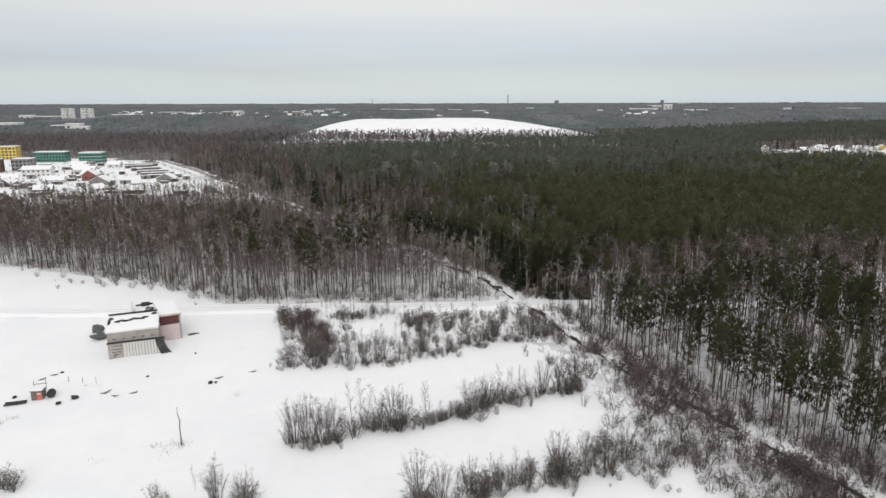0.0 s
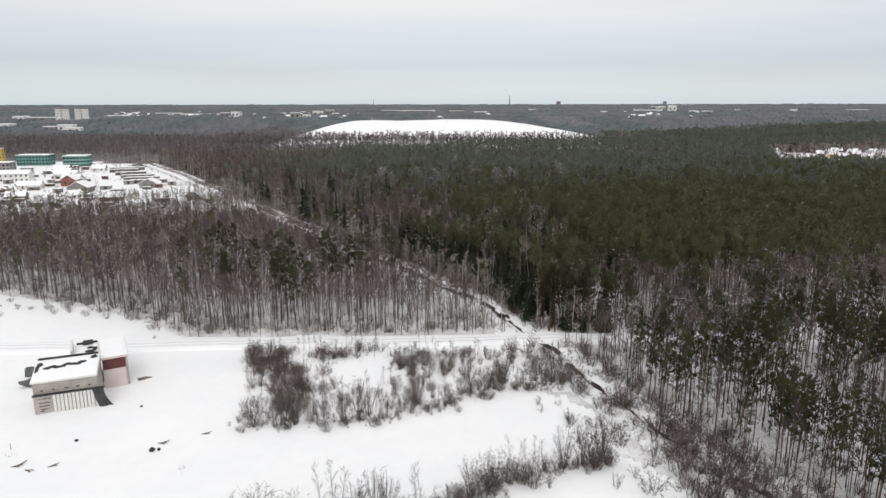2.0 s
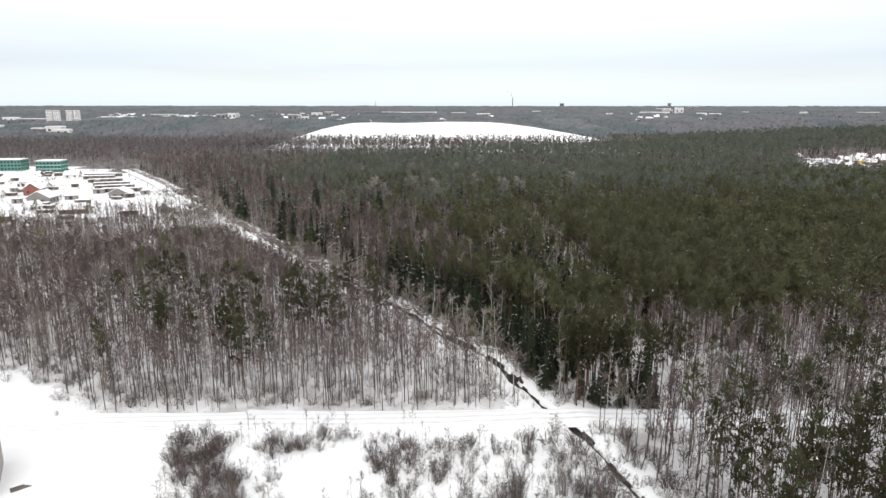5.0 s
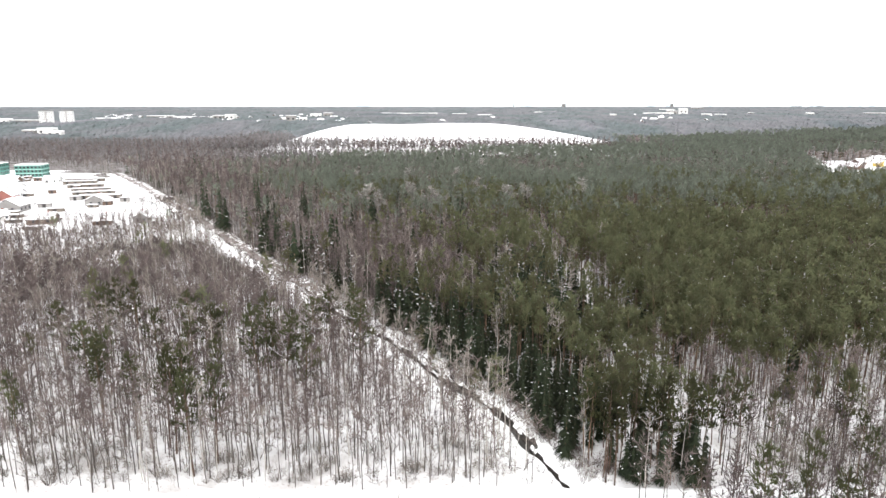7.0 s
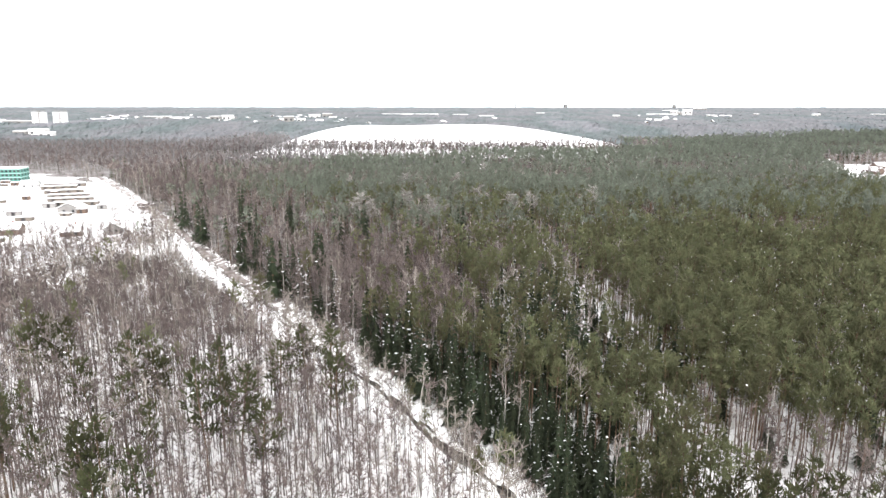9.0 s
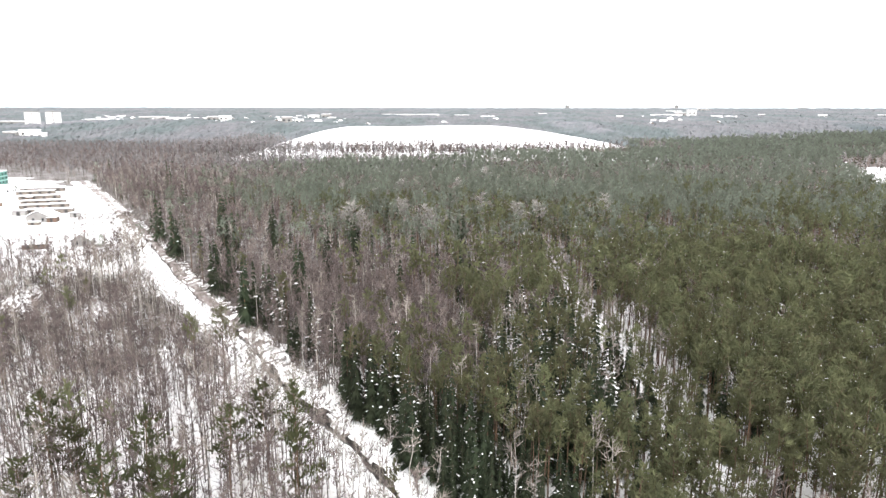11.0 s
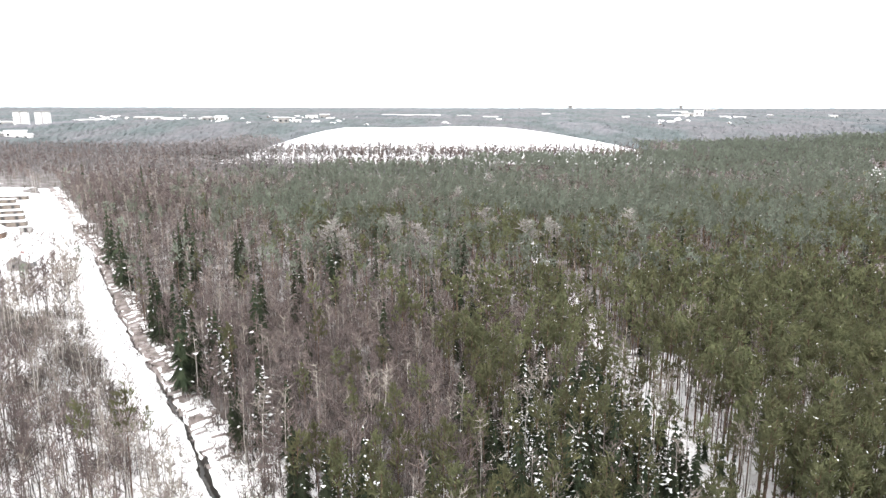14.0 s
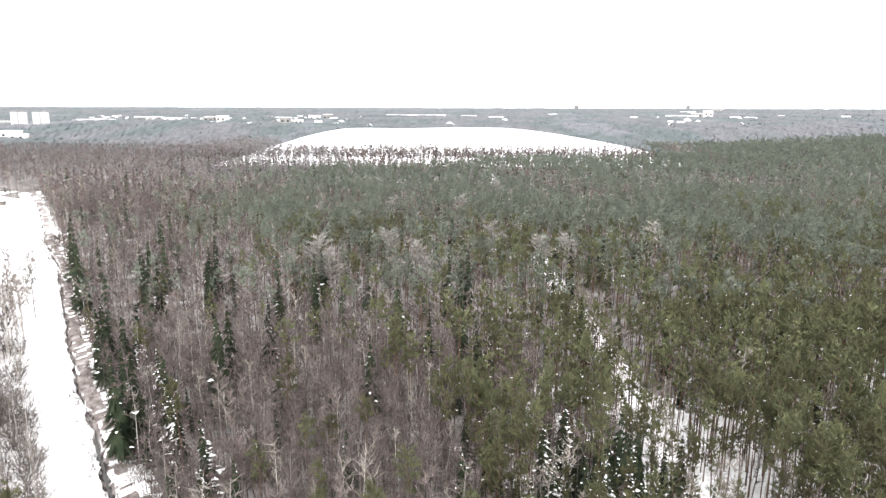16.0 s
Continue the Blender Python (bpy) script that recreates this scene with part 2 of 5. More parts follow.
def ground_z(x, y):
    x, y = np.asarray(x, float), np.asarray(y, float)
    z = sum(np.interp(y + d, RISE_Y, RISE_Z) for d in (-40, -20, 0, 20, 40)) / 5
    near = np.clip((900 - y) / 300, 0, 1) * np.clip((900 - np.abs(x)) / 300, 0, 1)
    z = z + near * (0.25 * wobble(x, y, 30) + 0.06 * wobble(x, y, 5, 2))
    z = z + ridge(x, y)
    d = stream_distance(x, y)
    z = z + 0.3 * np.exp(-((d - 4.2) / 1.8) ** 2)
    z = z + 0.35 * np.exp(-((y - road_y(x)) / 2.2) ** 4)
    return z


def ridge(x, y):
    """The wooded rise in the far east."""
    u, v = np.clip((x - 230) / 420, 0, 1), np.clip((y - 720) / 160, 0, 1) * np.clip((1500 - y) / 350, 0, 1)
    return 12 * u * u * (3 - 2 * u) * v * v * (3 - 2 * v)


def ride_x(y):
    return np.interp(y, [185, 225, 251, 270, 295, 312, 337, 370, 430], [51, 50, 48, 47.5, 45.5, 44.6, 45.0, 43.4, 41])


def road_y(x):
    return np.interp(x, [-320, -160, -77, -50, -15, 18, 47, 120, 400], [171.8, 171.8, 172.4, 174.4, 175.6, 176.9, 176.7, 175.8, 173.8])


# ---------------------------------------------------------------- ground, stream, mound
def spaced(lo, a, b, hi, step, grow):
    fine = list(np.arange(a, b + step / 2, step))
    up, down, s = [], [], step
    while fine[-1] + sum(up) < hi:
        s *= grow
        up.append(s)
    s = step
    while fine[0] - sum(down) > lo:
        s *= grow
        down.append(s)
    return np.array(list(fine[0] - np.cumsum(down)[::-1]) + fine + list(fine[-1] + np.cumsum(up)))


def grid_faces(nx, ny):
    i = (np.arange(ny - 1)[:, None] * nx + np.arange(nx - 1)[None]).ravel()
    return np.stack([i, i + 1, i + nx + 1, i + nx], 1)


def make_ground():
    xs, ys = spaced(-4990, -112, 112, 4990, 1.25, 1.11), spaced(-4990, 72, 342, 4990, 1.25, 1.08)
    X, Y = np.meshgrid(xs, ys)
    X, Y = X.ravel(), Y.ravel()
    hollow = 2.6 * np.clip((4.6 - stream_distance(X, Y)) / 0.8, 0, 1)
    V = np.stack([X, Y, ground_z(X, Y) - hollow], 1)
    Fa = grid_faces(len(xs), len(ys))
    cx, cy = X[Fa].mean(1), Y[Fa].mean(1)
    d = stream_distance(cx, cy)
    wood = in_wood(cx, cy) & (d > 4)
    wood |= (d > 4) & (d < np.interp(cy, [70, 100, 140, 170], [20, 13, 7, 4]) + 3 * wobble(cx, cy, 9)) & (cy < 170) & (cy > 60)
    # past this line the wood floor takes the darker brush-and-shade colour
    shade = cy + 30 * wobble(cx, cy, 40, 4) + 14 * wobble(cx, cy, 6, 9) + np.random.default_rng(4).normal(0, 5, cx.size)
    dark_from = np.where(east_of_stream(cx, cy), np.where(np.abs(cx - ride_x(cy)) < 3, 2000, np.interp(cx, [-40, 0, 25, 45, 60], [262, 275, 290, 305, 330])), 430)
    index = np.where(wood, np.where(shade > dark_from, 2, 1), 0)
    tagged(new("ground", mesh_of("ground", V, Fa, [SNOW, FOREST_FLOOR, SHADED_BRUSH_FLOOR], index, smooth=True)), "snow-covered ground of open field and forest floor", "ground", kind="structure")


def in_wood(x, y):
    west = ~east_of_stream(x, y) & (y > np.interp(x, WOOD_X, WOOD_Y))
    east = east_of_stream(x, y)
    return (west | east) & (np.abs(x) < 0.75 * y + 30) & ~inside(PLOTS, x, y) & ~inside(VILLAGE, x, y) & (np.abs(y - road_y(x)) > 3.2)


def stream_line(step):
    """Points along the stream at that step, its tangent's normal, and the way along it."""
    seg = np.hypot(*np.diff(STREAM, axis=0).T)
    way = np.concatenate([[0], np.cumsum(seg)])
    at = np.arange(0, way[-1], step)
    P = np.column_stack([np.interp(at, way, STREAM[:, i]) for i in (0, 1)])
    for _ in range(4):
        P[1:-1] = (P[:-2] + 2 * P[1:-1] + P[2:]) / 4
    P[:, 0] += 0.22 * np.sin(at / 5.3) + 0.12 * np.sin(at / 2.1 + 1) + 0.1 * np.sin(at / 1.1)
    T = np.gradient(P, axis=0)
    return P, np.stack([-T[:, 1], T[:, 0]], 1) / np.linalg.norm(T, axis=1)[:, None], at


def make_stream():
    """The cut of the stream, a strip with steep dark banks and snowy shoulders, and the water in it."""
    rng = np.random.default_rng(3)
    P, N, at = stream_line(0.9)
    across = np.array([-6.2, -4.6, -3.0, -1.9, -1.15, -0.72, -0.4, 0, 0.4, 0.72, 1.15, 1.9, 3.0, 4.6, 6.2])
    deep = np.array([0.03, 0.06, 0.06, 0.0, -0.16, -0.62, -1.0, -1.15, -1.0, -0.62, -0.16, 0.0, 0.06, 0.06, 0.03])
    wide = np.interp(P[:, 1], [165, 186, 250, 285, 320], [0.4, 0.75, 0.8, 0.55, 0.4])[:, None] * (1 + 0.25 * np.sin(at / 9) + 0.25 * np.sin(at / 3.7) + 0.2 * np.sin(at / 1.9 + 2))[:, None]
    off = across[None] * np.where(np.abs(across) < 2.5, wide, 1) + rng.normal(0, 0.11, (len(P), 15)) * (np.abs(across) < 5)
    X, Y = P[:, :1] + N[:, :1] * off, P[:, 1:] + N[:, 1:] * off
    Z = ground_z(X, Y) + deep[None] + rng.normal(0, 0.05, X.shape) * (np.abs(across) < 5)
    V = np.stack([X, Y, Z], -1).reshape(-1, 3)
    Fa = grid_faces(15, len(P))
    col = np.arange(len(Fa)) % 14
    index = np.where((col > 3) & (col < 10), 1, 0)
    row = np.arange(len(Fa)) // 14
    index[(col == 4) & (np.sin(row / 2.9) + np.sin(row / 1.7 + 2) > 0.5)] = 0
    index[(col == 9) & (np.sin(row / 3.3 + 1) + np.sin(row / 1.3) > 0.5)] = 0
    index[(col == 3) & (np.sin(row / 2.2) + np.sin(row / 5.7) > 1.3)] = 1
    up = ((col < 4) | (index == 1)) & (rng.random(len(Fa)) < np.interp(P[row, 1], [262, 315], [0, 1]) * np.where(col < 2, 0.45, 0.85))
    index[up] = 2
    tagged(new("stream_bank", mesh_of("stream_bank", V, Fa, [SNOW, MUD, BANK_BRUSH], index, smooth=True)), "steep soil banks of the stream with snowy shoulders", "bank", kind="structure")
    wet = P[:, 1] < 310
    P, N = P[wet], N[wet]
    z = ground_z(P[:, 0], P[:, 1]) - 0.97
    V = np.concatenate([np.column_stack([P - 0.62 * N, z]), np.column_stack([P + 0.62 * N, z])])
    n = len(P)
    Fa = np.stack([np.arange(n - 1), np.arange(1, n), np.arange(1, n) + n, np.arange(n - 1) + n], 1)
    tagged(new("stream", mesh_of("stream", V, Fa, [WATER], smooth=True)), "narrow dark stream between snowy banks", "stream", kind="structure")


def make_mound():
    KX = [-240, -212, -183, -160, -138, -106, -42, 22, 86, 130, 175, 208, 240, 268]
    KH = [-2, 10, 17, 25, 31, 34, 32.5, 35, 33.5, 28, 20.5, 15, 8, -2]
    xs, ys = np.linspace(-260, 280, 103), np.linspace(846, 1090, 50)
    X, Y = np.meshgrid(xs, ys)
    H = sum(np.interp(X + d, KX, KH) for d in (-18, -9, 0, 9, 18)) / 5
    k = np.clip((Y - 850) / 95, 0, 1)
    back = np.clip((1088 - Y) / 90, 0, 1)
    H = H * np.sin(k * math.pi / 2) * np.sin(back * math.pi / 2) + 0.25 * wobble(X, Y, 25)
    base = np.interp(850, RISE_Y, RISE_Z)
    edge = np.minimum.reduce([X - xs[0], xs[-1] - X, Y - ys[0], ys[-1] - Y]) < 3
    V = np.stack([X, Y, np.where(edge, base - 4, base + H)], -1).reshape(-1, 3)
    tagged(new("snow_mound", mesh_of("snow_mound", V, grid_faces(103, 50), [SNOW], smooth=True)), "long smooth mound all white with snow", "hill", kind="structure")


def make_far_woods():
    """The canopy of the woods that run on to the horizon, as one uneven sheet of tree tops."""
    rng = np.random.default_rng(11)
    rows = [985.0]
    while rows[-1] < 4900:
        rows.append(rows[-1] * 1.014)
    us = np.linspace(-0.95, 0.95, 620)
    Y, U = np.meshgrid(np.array(rows), us, indexing="ij")
    X = U * Y + rng.normal(0, 0.0008, Y.shape) * Y
    Y = Y + rng.normal(0, 0.002, Y.shape) * Y
    top = 6 + 4.5 * rng.random(Y.shape) + 2.0 * wobble(X, Y, 160)
    top[0] = 2
    Z = np.interp(Y, RISE_Y, RISE_Z) + ridge(X, Y) + top
    V = np.stack([X, Y, Z], -1).reshape(-1, 3)
    Fa = grid_faces(620, len(rows))
    c = V[Fa].mean(1)
    keep = ~((c[:, 0] > -150) & (c[:, 0] < 160) & (c[:, 1] < 1085))
    tagged(new("far_woods", mesh_of("far_woods", V, Fa[keep], [HAZED_WOODS])), "leafless and evergreen woods reaching the horizon, haze painted in blue-grey", "forest", kind="stuff")


def make_road():
    """The snowy track with two ruts, carried over the stream on a culvert."""
    xs = np.arange(-320, 180, 1.5)
    across = np.array([-3.6, -2.9, -2.2, -1.25, -0.95, -0.65, 0, 0.65, 0.95, 1.25, 2.2, 2.9, 3.6])
    up = np.array([-0.5, 0.05, 0.12, 0.10, 0.0, 0.10, 0.13, 0.10, 0.0, 0.10, 0.12, 0.05, -0.5])
    X, O = np.meshgrid(xs, across, indexing="ij")
    Y = road_y(X) + O
    base = ground_z(X, np.full_like(X, 0) + road_y(X))
    Z = base + 0.1 + np.broadcast_to(up, X.shape) + 0.03 * wobble(X, Y, 2.5)
    V = np.stack([X, Y, Z], -1).reshape(-1, 3)
    Fa = grid_faces(13, len(xs))[:, ::-1]
    col = np.arange(len(Fa)) % 12
    index = np.where((col == 3) | (col == 4) | (col == 7) | (col == 8), 1, 0)
    tagged(new("road", mesh_of("road", V, Fa, [SNOW, RUT], index, smooth=True)), "snowed-over track with two wheel ruts", "track", kind="structure")


make_ground()
make_road()
make_stream()
make_mound()
make_far_woods()


# ---------------------------------------------------------------- tree shapes
class Shape:
    """Collects triangles: slivers, tufts and tapered stems, each with a material number."""

    def __init__(self, seed):
        self.rng = np.random.default_rng(seed)
        self.v, self.f, self.m = [], [], []

    def tri(self, a, b, c, m):
        k = len(self.v)
        self.v += [a, b, c]
        self.f.append((k, k + 1, k + 2))
        self.m.append(m)

    def sliver(self, a, b, w, m):
        a, b = np.asarray(a, float), np.asarray(b, float)
        d = b - a
        side = np.cross(d, self.rng.normal(size=3))
        side *= 0.5 * w / (np.linalg.norm(side) + 1e-9)
        self.tri(a - side, a + side, b, m)

    def tuft(self, c, size, m, flat=1.0):
        d = self.rng.normal(size=(3, 3)) * (size * 0.62) * np.array([1, 1, flat])
        self.tri(c + d[0], c + d[1], c + d[2], m)

    def stem(self, pts, radii, sides, m):
        rings = []
        for (x, y, z), r in zip(pts, radii):
            k = len(self.v)
            for i in range(sides):
                t = 2 * math.pi * i / sides
                self.v.append((x + r * math.cos(t), y + r * math.sin(t), z))
            rings.append(k)
        for p, q in zip(rings, rings[1:]):
            for i in range(sides):
                j = (i + 1) % sides
                self.f += [(p + i, p + j, q + j), (p + i, q + j, q + i)]
                self.m += [m, m]

    def arrays(self):
        return np.array(self.v, float), np.array(self.f, int), np.array(self.m, int)


def bent(rng, height, lean, n):
    d = rng.normal(size=2) * lean
    w = rng.normal(size=(n + 1, 2)) * lean * 0.35
    return [(d[0] * (i / n) ** 2 + w[i, 0] * (i > 0), d[1] * (i / n) ** 2 + w[i, 1] * (i > 0), height * i / n) for i in range(n + 1)]


def along(pts, k):
    a = k * (len(pts) - 1)
    i = min(int(a), len(pts) - 2)
    return np.array(pts[i]) + (np.array(pts[i + 1]) - np.array(pts[i])) * (a - i)


def bare_tree(seed, lod, full=1.0):
    """A leafless tree, 14 m high: straight slim stem, bare below, with a narrow crown of rising limbs and a dense haze of fine twigs."""
    s = Shape(seed)
    r = s.rng
    n = (3, 2, 1)[lod]
    pts = bent(r, 13.2, 0.45, n)
    if lod < 2:
        s.stem(pts, [0.105 * (1 - 0.9 * i / n) + 0.008 for i in range(n + 1)], 3, 0)
    else:
        s.sliver(pts[0], pts[1], 0.22, 0)
    limbs = int((9, 7, 4)[lod] * full)
    low = r.uniform(0.44, 0.58)
    for i in range(limbs):
        k = low + (0.97 - low) * (i + r.random()) / limbs
        a = along(pts, k)
        t = r.uniform(0, 6.28)
        reach = (1.15 - k) * r.uniform(2.6, 4.2)
        b = a + np.array([math.cos(t) * reach * 0.85, math.sin(t) * reach * 0.85, reach * r.uniform(0.6, 1.0)])
        s.sliver(a, b, (0.10, 0.15, 0.3)[lod], 1)
        for _ in range(int((7, 4, 3)[lod] * full)):
            c = a + (b - a) * r.uniform(0.25, 1.05)
            e = c + np.array([math.cos(t) * 0.25 + r.normal() * 0.5, math.sin(t) * 0.25 + r.normal() * 0.5, r.uniform(0.2, 1.1)]) * (1.1, 1.25, 1.5)[lod]
            s.sliver(c, e, (0.115, 0.27, 0.62)[lod], 1)
    for _ in range((14, 8, 4)[lod]):
        c = along(pts, r.uniform(0.6, 0.99))
        e = c + np.array([r.normal() * 0.5, r.normal() * 0.5, r.uniform(0.3, 1.2)]) * (1.0, 1.25, 1.5)[lod]
        s.sliver(c, e, (0.11, 0.26, 0.62)[lod], 1)
    return s.arrays()


def pine_tree(seed, lod, dense=False):
    """A forest pine, 18 m high: bare stem, an egg-shaped crown of many small upright needle sprays in uneven clumps, flecks of snow."""
    s = Shape(seed)
    r = s.rng
    n = (3, 2, 1)[lod]
    pts = bent(r, 17.2, 0.45, n)
    if lod < 2:
        s.stem(pts, [0.15 * (1 - 0.85 * i / n) + 0.01 for i in range(n + 1)], 3, 0)
    else:
        s.sliver(pts[0], pts[1], 0.3, 0)
    low = r.uniform(0.42, 0.54) if dense else r.uniform(0.60, 0.70)
    limbs = 16 if dense else (12, 8, 5)[lod]
    lop = r.uniform(0, 6.28)
    wide = r.uniform(1.75, 2.2) * (1, 1.05, 1.35)[lod] * (1.2 if dense else 1.0)
    for i in range(limbs):
        u = (i + r.random()) / limbs
        a = along(pts, low + (0.97 - low) * u)
        t = i * 2.4 + r.uniform(-0.6, 0.6)
        reach = r.uniform(0.75, 1.1) * wide * math.sin(math.pi * (0.24 + 0.68 * u)) ** 0.65 * (1 + 0.2 * math.cos(t - lop))
        d = np.array([math.cos(t), math.sin(t), 0.0])
        b = a + d * reach + np.array([0, 0, 0.35 * reach])
        if lod == 0:
            s.sliver(a, b, 0.09, 0)
        for _ in range((18, 6, 4)[lod]):
            c = a + (b - a) * r.uniform(0.3, 0.9) + r.normal(size=3) * np.array([0.32, 0.32, 0.30]) * (1, 1.15, 1.3)[lod]
            out = d * 0.5 + np.array([0, 0, 0.75]) + r.normal(size=3) * 0.36
            s.sliver(c - out * 0.35, c + out * (0.45, 0.7, 1.15)[lod], (0.26, 0.58, 1.3)[lod], 1)
        if r.random() < (0.11, 0.08, 0.04)[lod]:
            q = a + (b - a) * 0.8 + np.array([0, 0, 0.45])
            for _ in (0, 1)[:2 - lod // 2]:
                s.tuft(q + r.normal(size=3) * 0.08, r.uniform(0.6, 1.25) * (0.22, 0.27, 0.45)[lod], 2, 0.5)
    for _ in range((14, 7, 4)[lod]):
        c = along(pts, r.uniform(0.9, 1.0))
        s.sliver(c, c + np.array([r.normal() * 0.4, r.normal() * 0.4, r.uniform(0.4, 0.9)]) * (1, 1.1, 1.4)[lod], (0.32, 0.55, 1.0)[lod], 1)
    if lod == 0:
        for _ in range(6):
            c = along(pts, r.uniform(0.25, low))
            s.sliver(c, c + np.array([r.normal() * 0.7, r.normal() * 0.7, r.uniform(-0.2, 0.3)]), 0.06, 0)
    return s.arrays()


def spruce_tree(seed, lod, snowy=0.2):
    """A spruce, 15 m high: whorls of drooping boughs from near the ground to a pointed top."""
    s = Shape(seed)
    r = s.rng
    s.stem([(0, 0, 0), (0, 0, 15)], [0.17, 0.015], (5, 3, 3)[lod], 0)
    whorls, boughs = (20, 10, 5)[lod], (7, 6, 5)[lod]
    side_of_snow = r.uniform(0, 6.28)
    lopsided = r.uniform(0, 6.28)
    for i in range(whorls):
        u = (i + 0.3) / whorls
        z = 1.0 + 13.6 * u + r.normal() * 0.15
        reach = (2.45 * (1 - u) ** 0.9 + 0.16) * r.uniform(0.72, 1.15)
        for j in range(boughs):
            if r.random() < 0.10:
                continue
            t = 2 * math.pi * (j + r.random() * 0.9) / boughs + i * 0.7
            R = reach * r.uniform(0.55, 1.15) * (1 + 0.16 * math.cos(t - lopsided))
            d, side = np.array([math.cos(t), math.sin(t), 0]), np.array([-math.sin(t), math.cos(t), 0])
            a = np.array([0, 0, z + 0.35])
            tip = d * R + np.array([0, 0, z - r.uniform(0.2, 0.6) * R])
            w = R * (0.24, 0.42, 0.7)[lod] * r.uniform(0.7, 1.2) + 0.05
            mid = d * R * 0.55 + np.array([0, 0, z - 0.02 * R])
            if lod == 0:
                for k in (-1, -0.35, 0.35, 1):
                    start = a + (mid - a) * r.uniform(0.1, 0.6)
                    s.sliver(start, tip + side * k * (0.34 * R + 0.1) - d * R * 0.12 * k * k - np.array([0, 0, 0.14 * R * r.random()]), 0.24 * R + 0.14, 1)
            else:
                s.tri(a + np.array([0, 0, (0, 0.4, 1.2)[lod]]), tip - side * w, tip + side * w - np.array([0, 0, 0.2]), 1)
            if r.random() < snowy * (0.7 + 0.7 * math.cos(t - side_of_snow)) * r.uniform(0.4, 1.4):
                for _ in range(2 if snowy > 0.5 else 1):
                    g, k = r.uniform(0.2, 0.9) * (1.6 if snowy > 0.5 else 1.1), r.uniform(0.3, 0.95)
                    q = a + (tip - a) * k + np.array([0, 0, 0.16 + 0.1 * R])
                    s.tri(q - side * w * g, q + side * w * g * r.uniform(0.2, 1), q + d * R * 0.5 * g - np.array([0, 0, 0.05]), 2)
    return s.arrays()


def dense_pine(seed, lod):
    return pine_tree(seed, lod, True)


def snowy_spruce(seed, lod):
    return spruce_tree(seed, lod, 1.05)


def aspen_tree(seed, lod):
    return bare_tree(seed, lod, 2.3)


def field_birch(seed, lod):
    """A slender open-grown birch, 12 m high: branches from low down, rising steeply, with drooping fine twigs."""
    s = Shape(seed)
    r = s.rng
    pts = bent(r, 11.6, 0.5, 3)
    s.stem(pts, [0.10, 0.075, 0.05, 0.012], 3, 0)
    for i in range(17):
        k = 0.16 + 0.8 * (i + r.random()) / 17
        a, t = along(pts, k), r.uniform(0, 6.28)
        d = np.array([math.cos(t), math.sin(t), 0.0])
        reach = 2.6 * math.sin(math.pi * min(0.95, 0.25 + 0.68 * k)) * r.uniform(0.7, 1.1)
        b = a + d * reach * 0.62 + np.array([0, 0, reach * 0.9])
        s.sliver(a, b, 0.06, 1)
        for _ in range(11):
            c = a + (b - a) * r.uniform(0.2, 1.05)
            s.sliver(c, c + d * 0.25 + np.array([r.normal() * 0.35, r.normal() * 0.35, r.uniform(-0.25, 0.75)]), 0.05, 1)
    return s.arrays()


def osier(seed, lod):
    """A tall rounded willow bush of very many thin stems that fan out into a fuzzy dome, 7 m high."""
    s = Shape(seed)
    r = s.rng
    for i in range(34):
        t, out = r.uniform(0, 6.28), 2.7 * math.sqrt(r.random())
        d = np.array([math.cos(t), math.sin(t), 0.0])
        a = d * out * 0.3 + np.array([r.normal() * 0.2, r.normal() * 0.2, 0])
        b = d * out + np.array([0, 0, 6.7 * math.sqrt(max(0.1, 1 - (out / 3.3) ** 2)) * r.uniform(0.82, 1.0)])
        mid = (a + b) / 2 - d * out * 0.12
        s.sliver(a, mid + (b - mid) * 0.15, 0.11, 0)
        s.sliver(mid, b, 0.07, 0)
        for _ in range(12):
            c = mid + (b - mid) * r.uniform(-0.3, 1)
            e = c + d * 0.25 * out * r.random() + np.array([r.normal() * 0.42, r.normal() * 0.42, r.uniform(-0.05, 0.8)])
            s.sliver(c, e, 0.06, 1)
    return s.arrays()


def bush(seed, lod=0):
    """A leafless many-stemmed bush, 4 m high and somewhat wider, a fuzzy dome of thin stems."""
    s = Shape(seed)
    r = s.rng
    for i in range((24, 11, 6, 5)[lod]):
        t, out = r.uniform(0, 6.28), 2.3 * math.sqrt(r.random())
        d = np.array([math.cos(t), math.sin(t), 0.0])
        a = d * out * 0.3 + np.array([r.normal() * 0.15, r.normal() * 0.15, 0])
        b = d * out + np.array([0, 0, 3.9 * math.sqrt(max(0.1, 1 - (out / 2.7) ** 2)) * r.uniform(0.75, 1.0)])
        s.sliver(a, b, (0.085, 0.12, 0.2, 0.09)[lod], 0)
        for _ in range((11, 7, 3, 3)[lod]):
            c = a + (b - a) * r.uniform(0.3, 1)
            e = c + d * 0.3 * out * r.random() + np.array([r.normal() * 0.4, r.normal() * 0.4, r.uniform(-0.1, 0.7)])
            s.sliver(c, e, (0.065, 0.115, 0.18, 0.085)[lod], 1)
    return s.arrays()


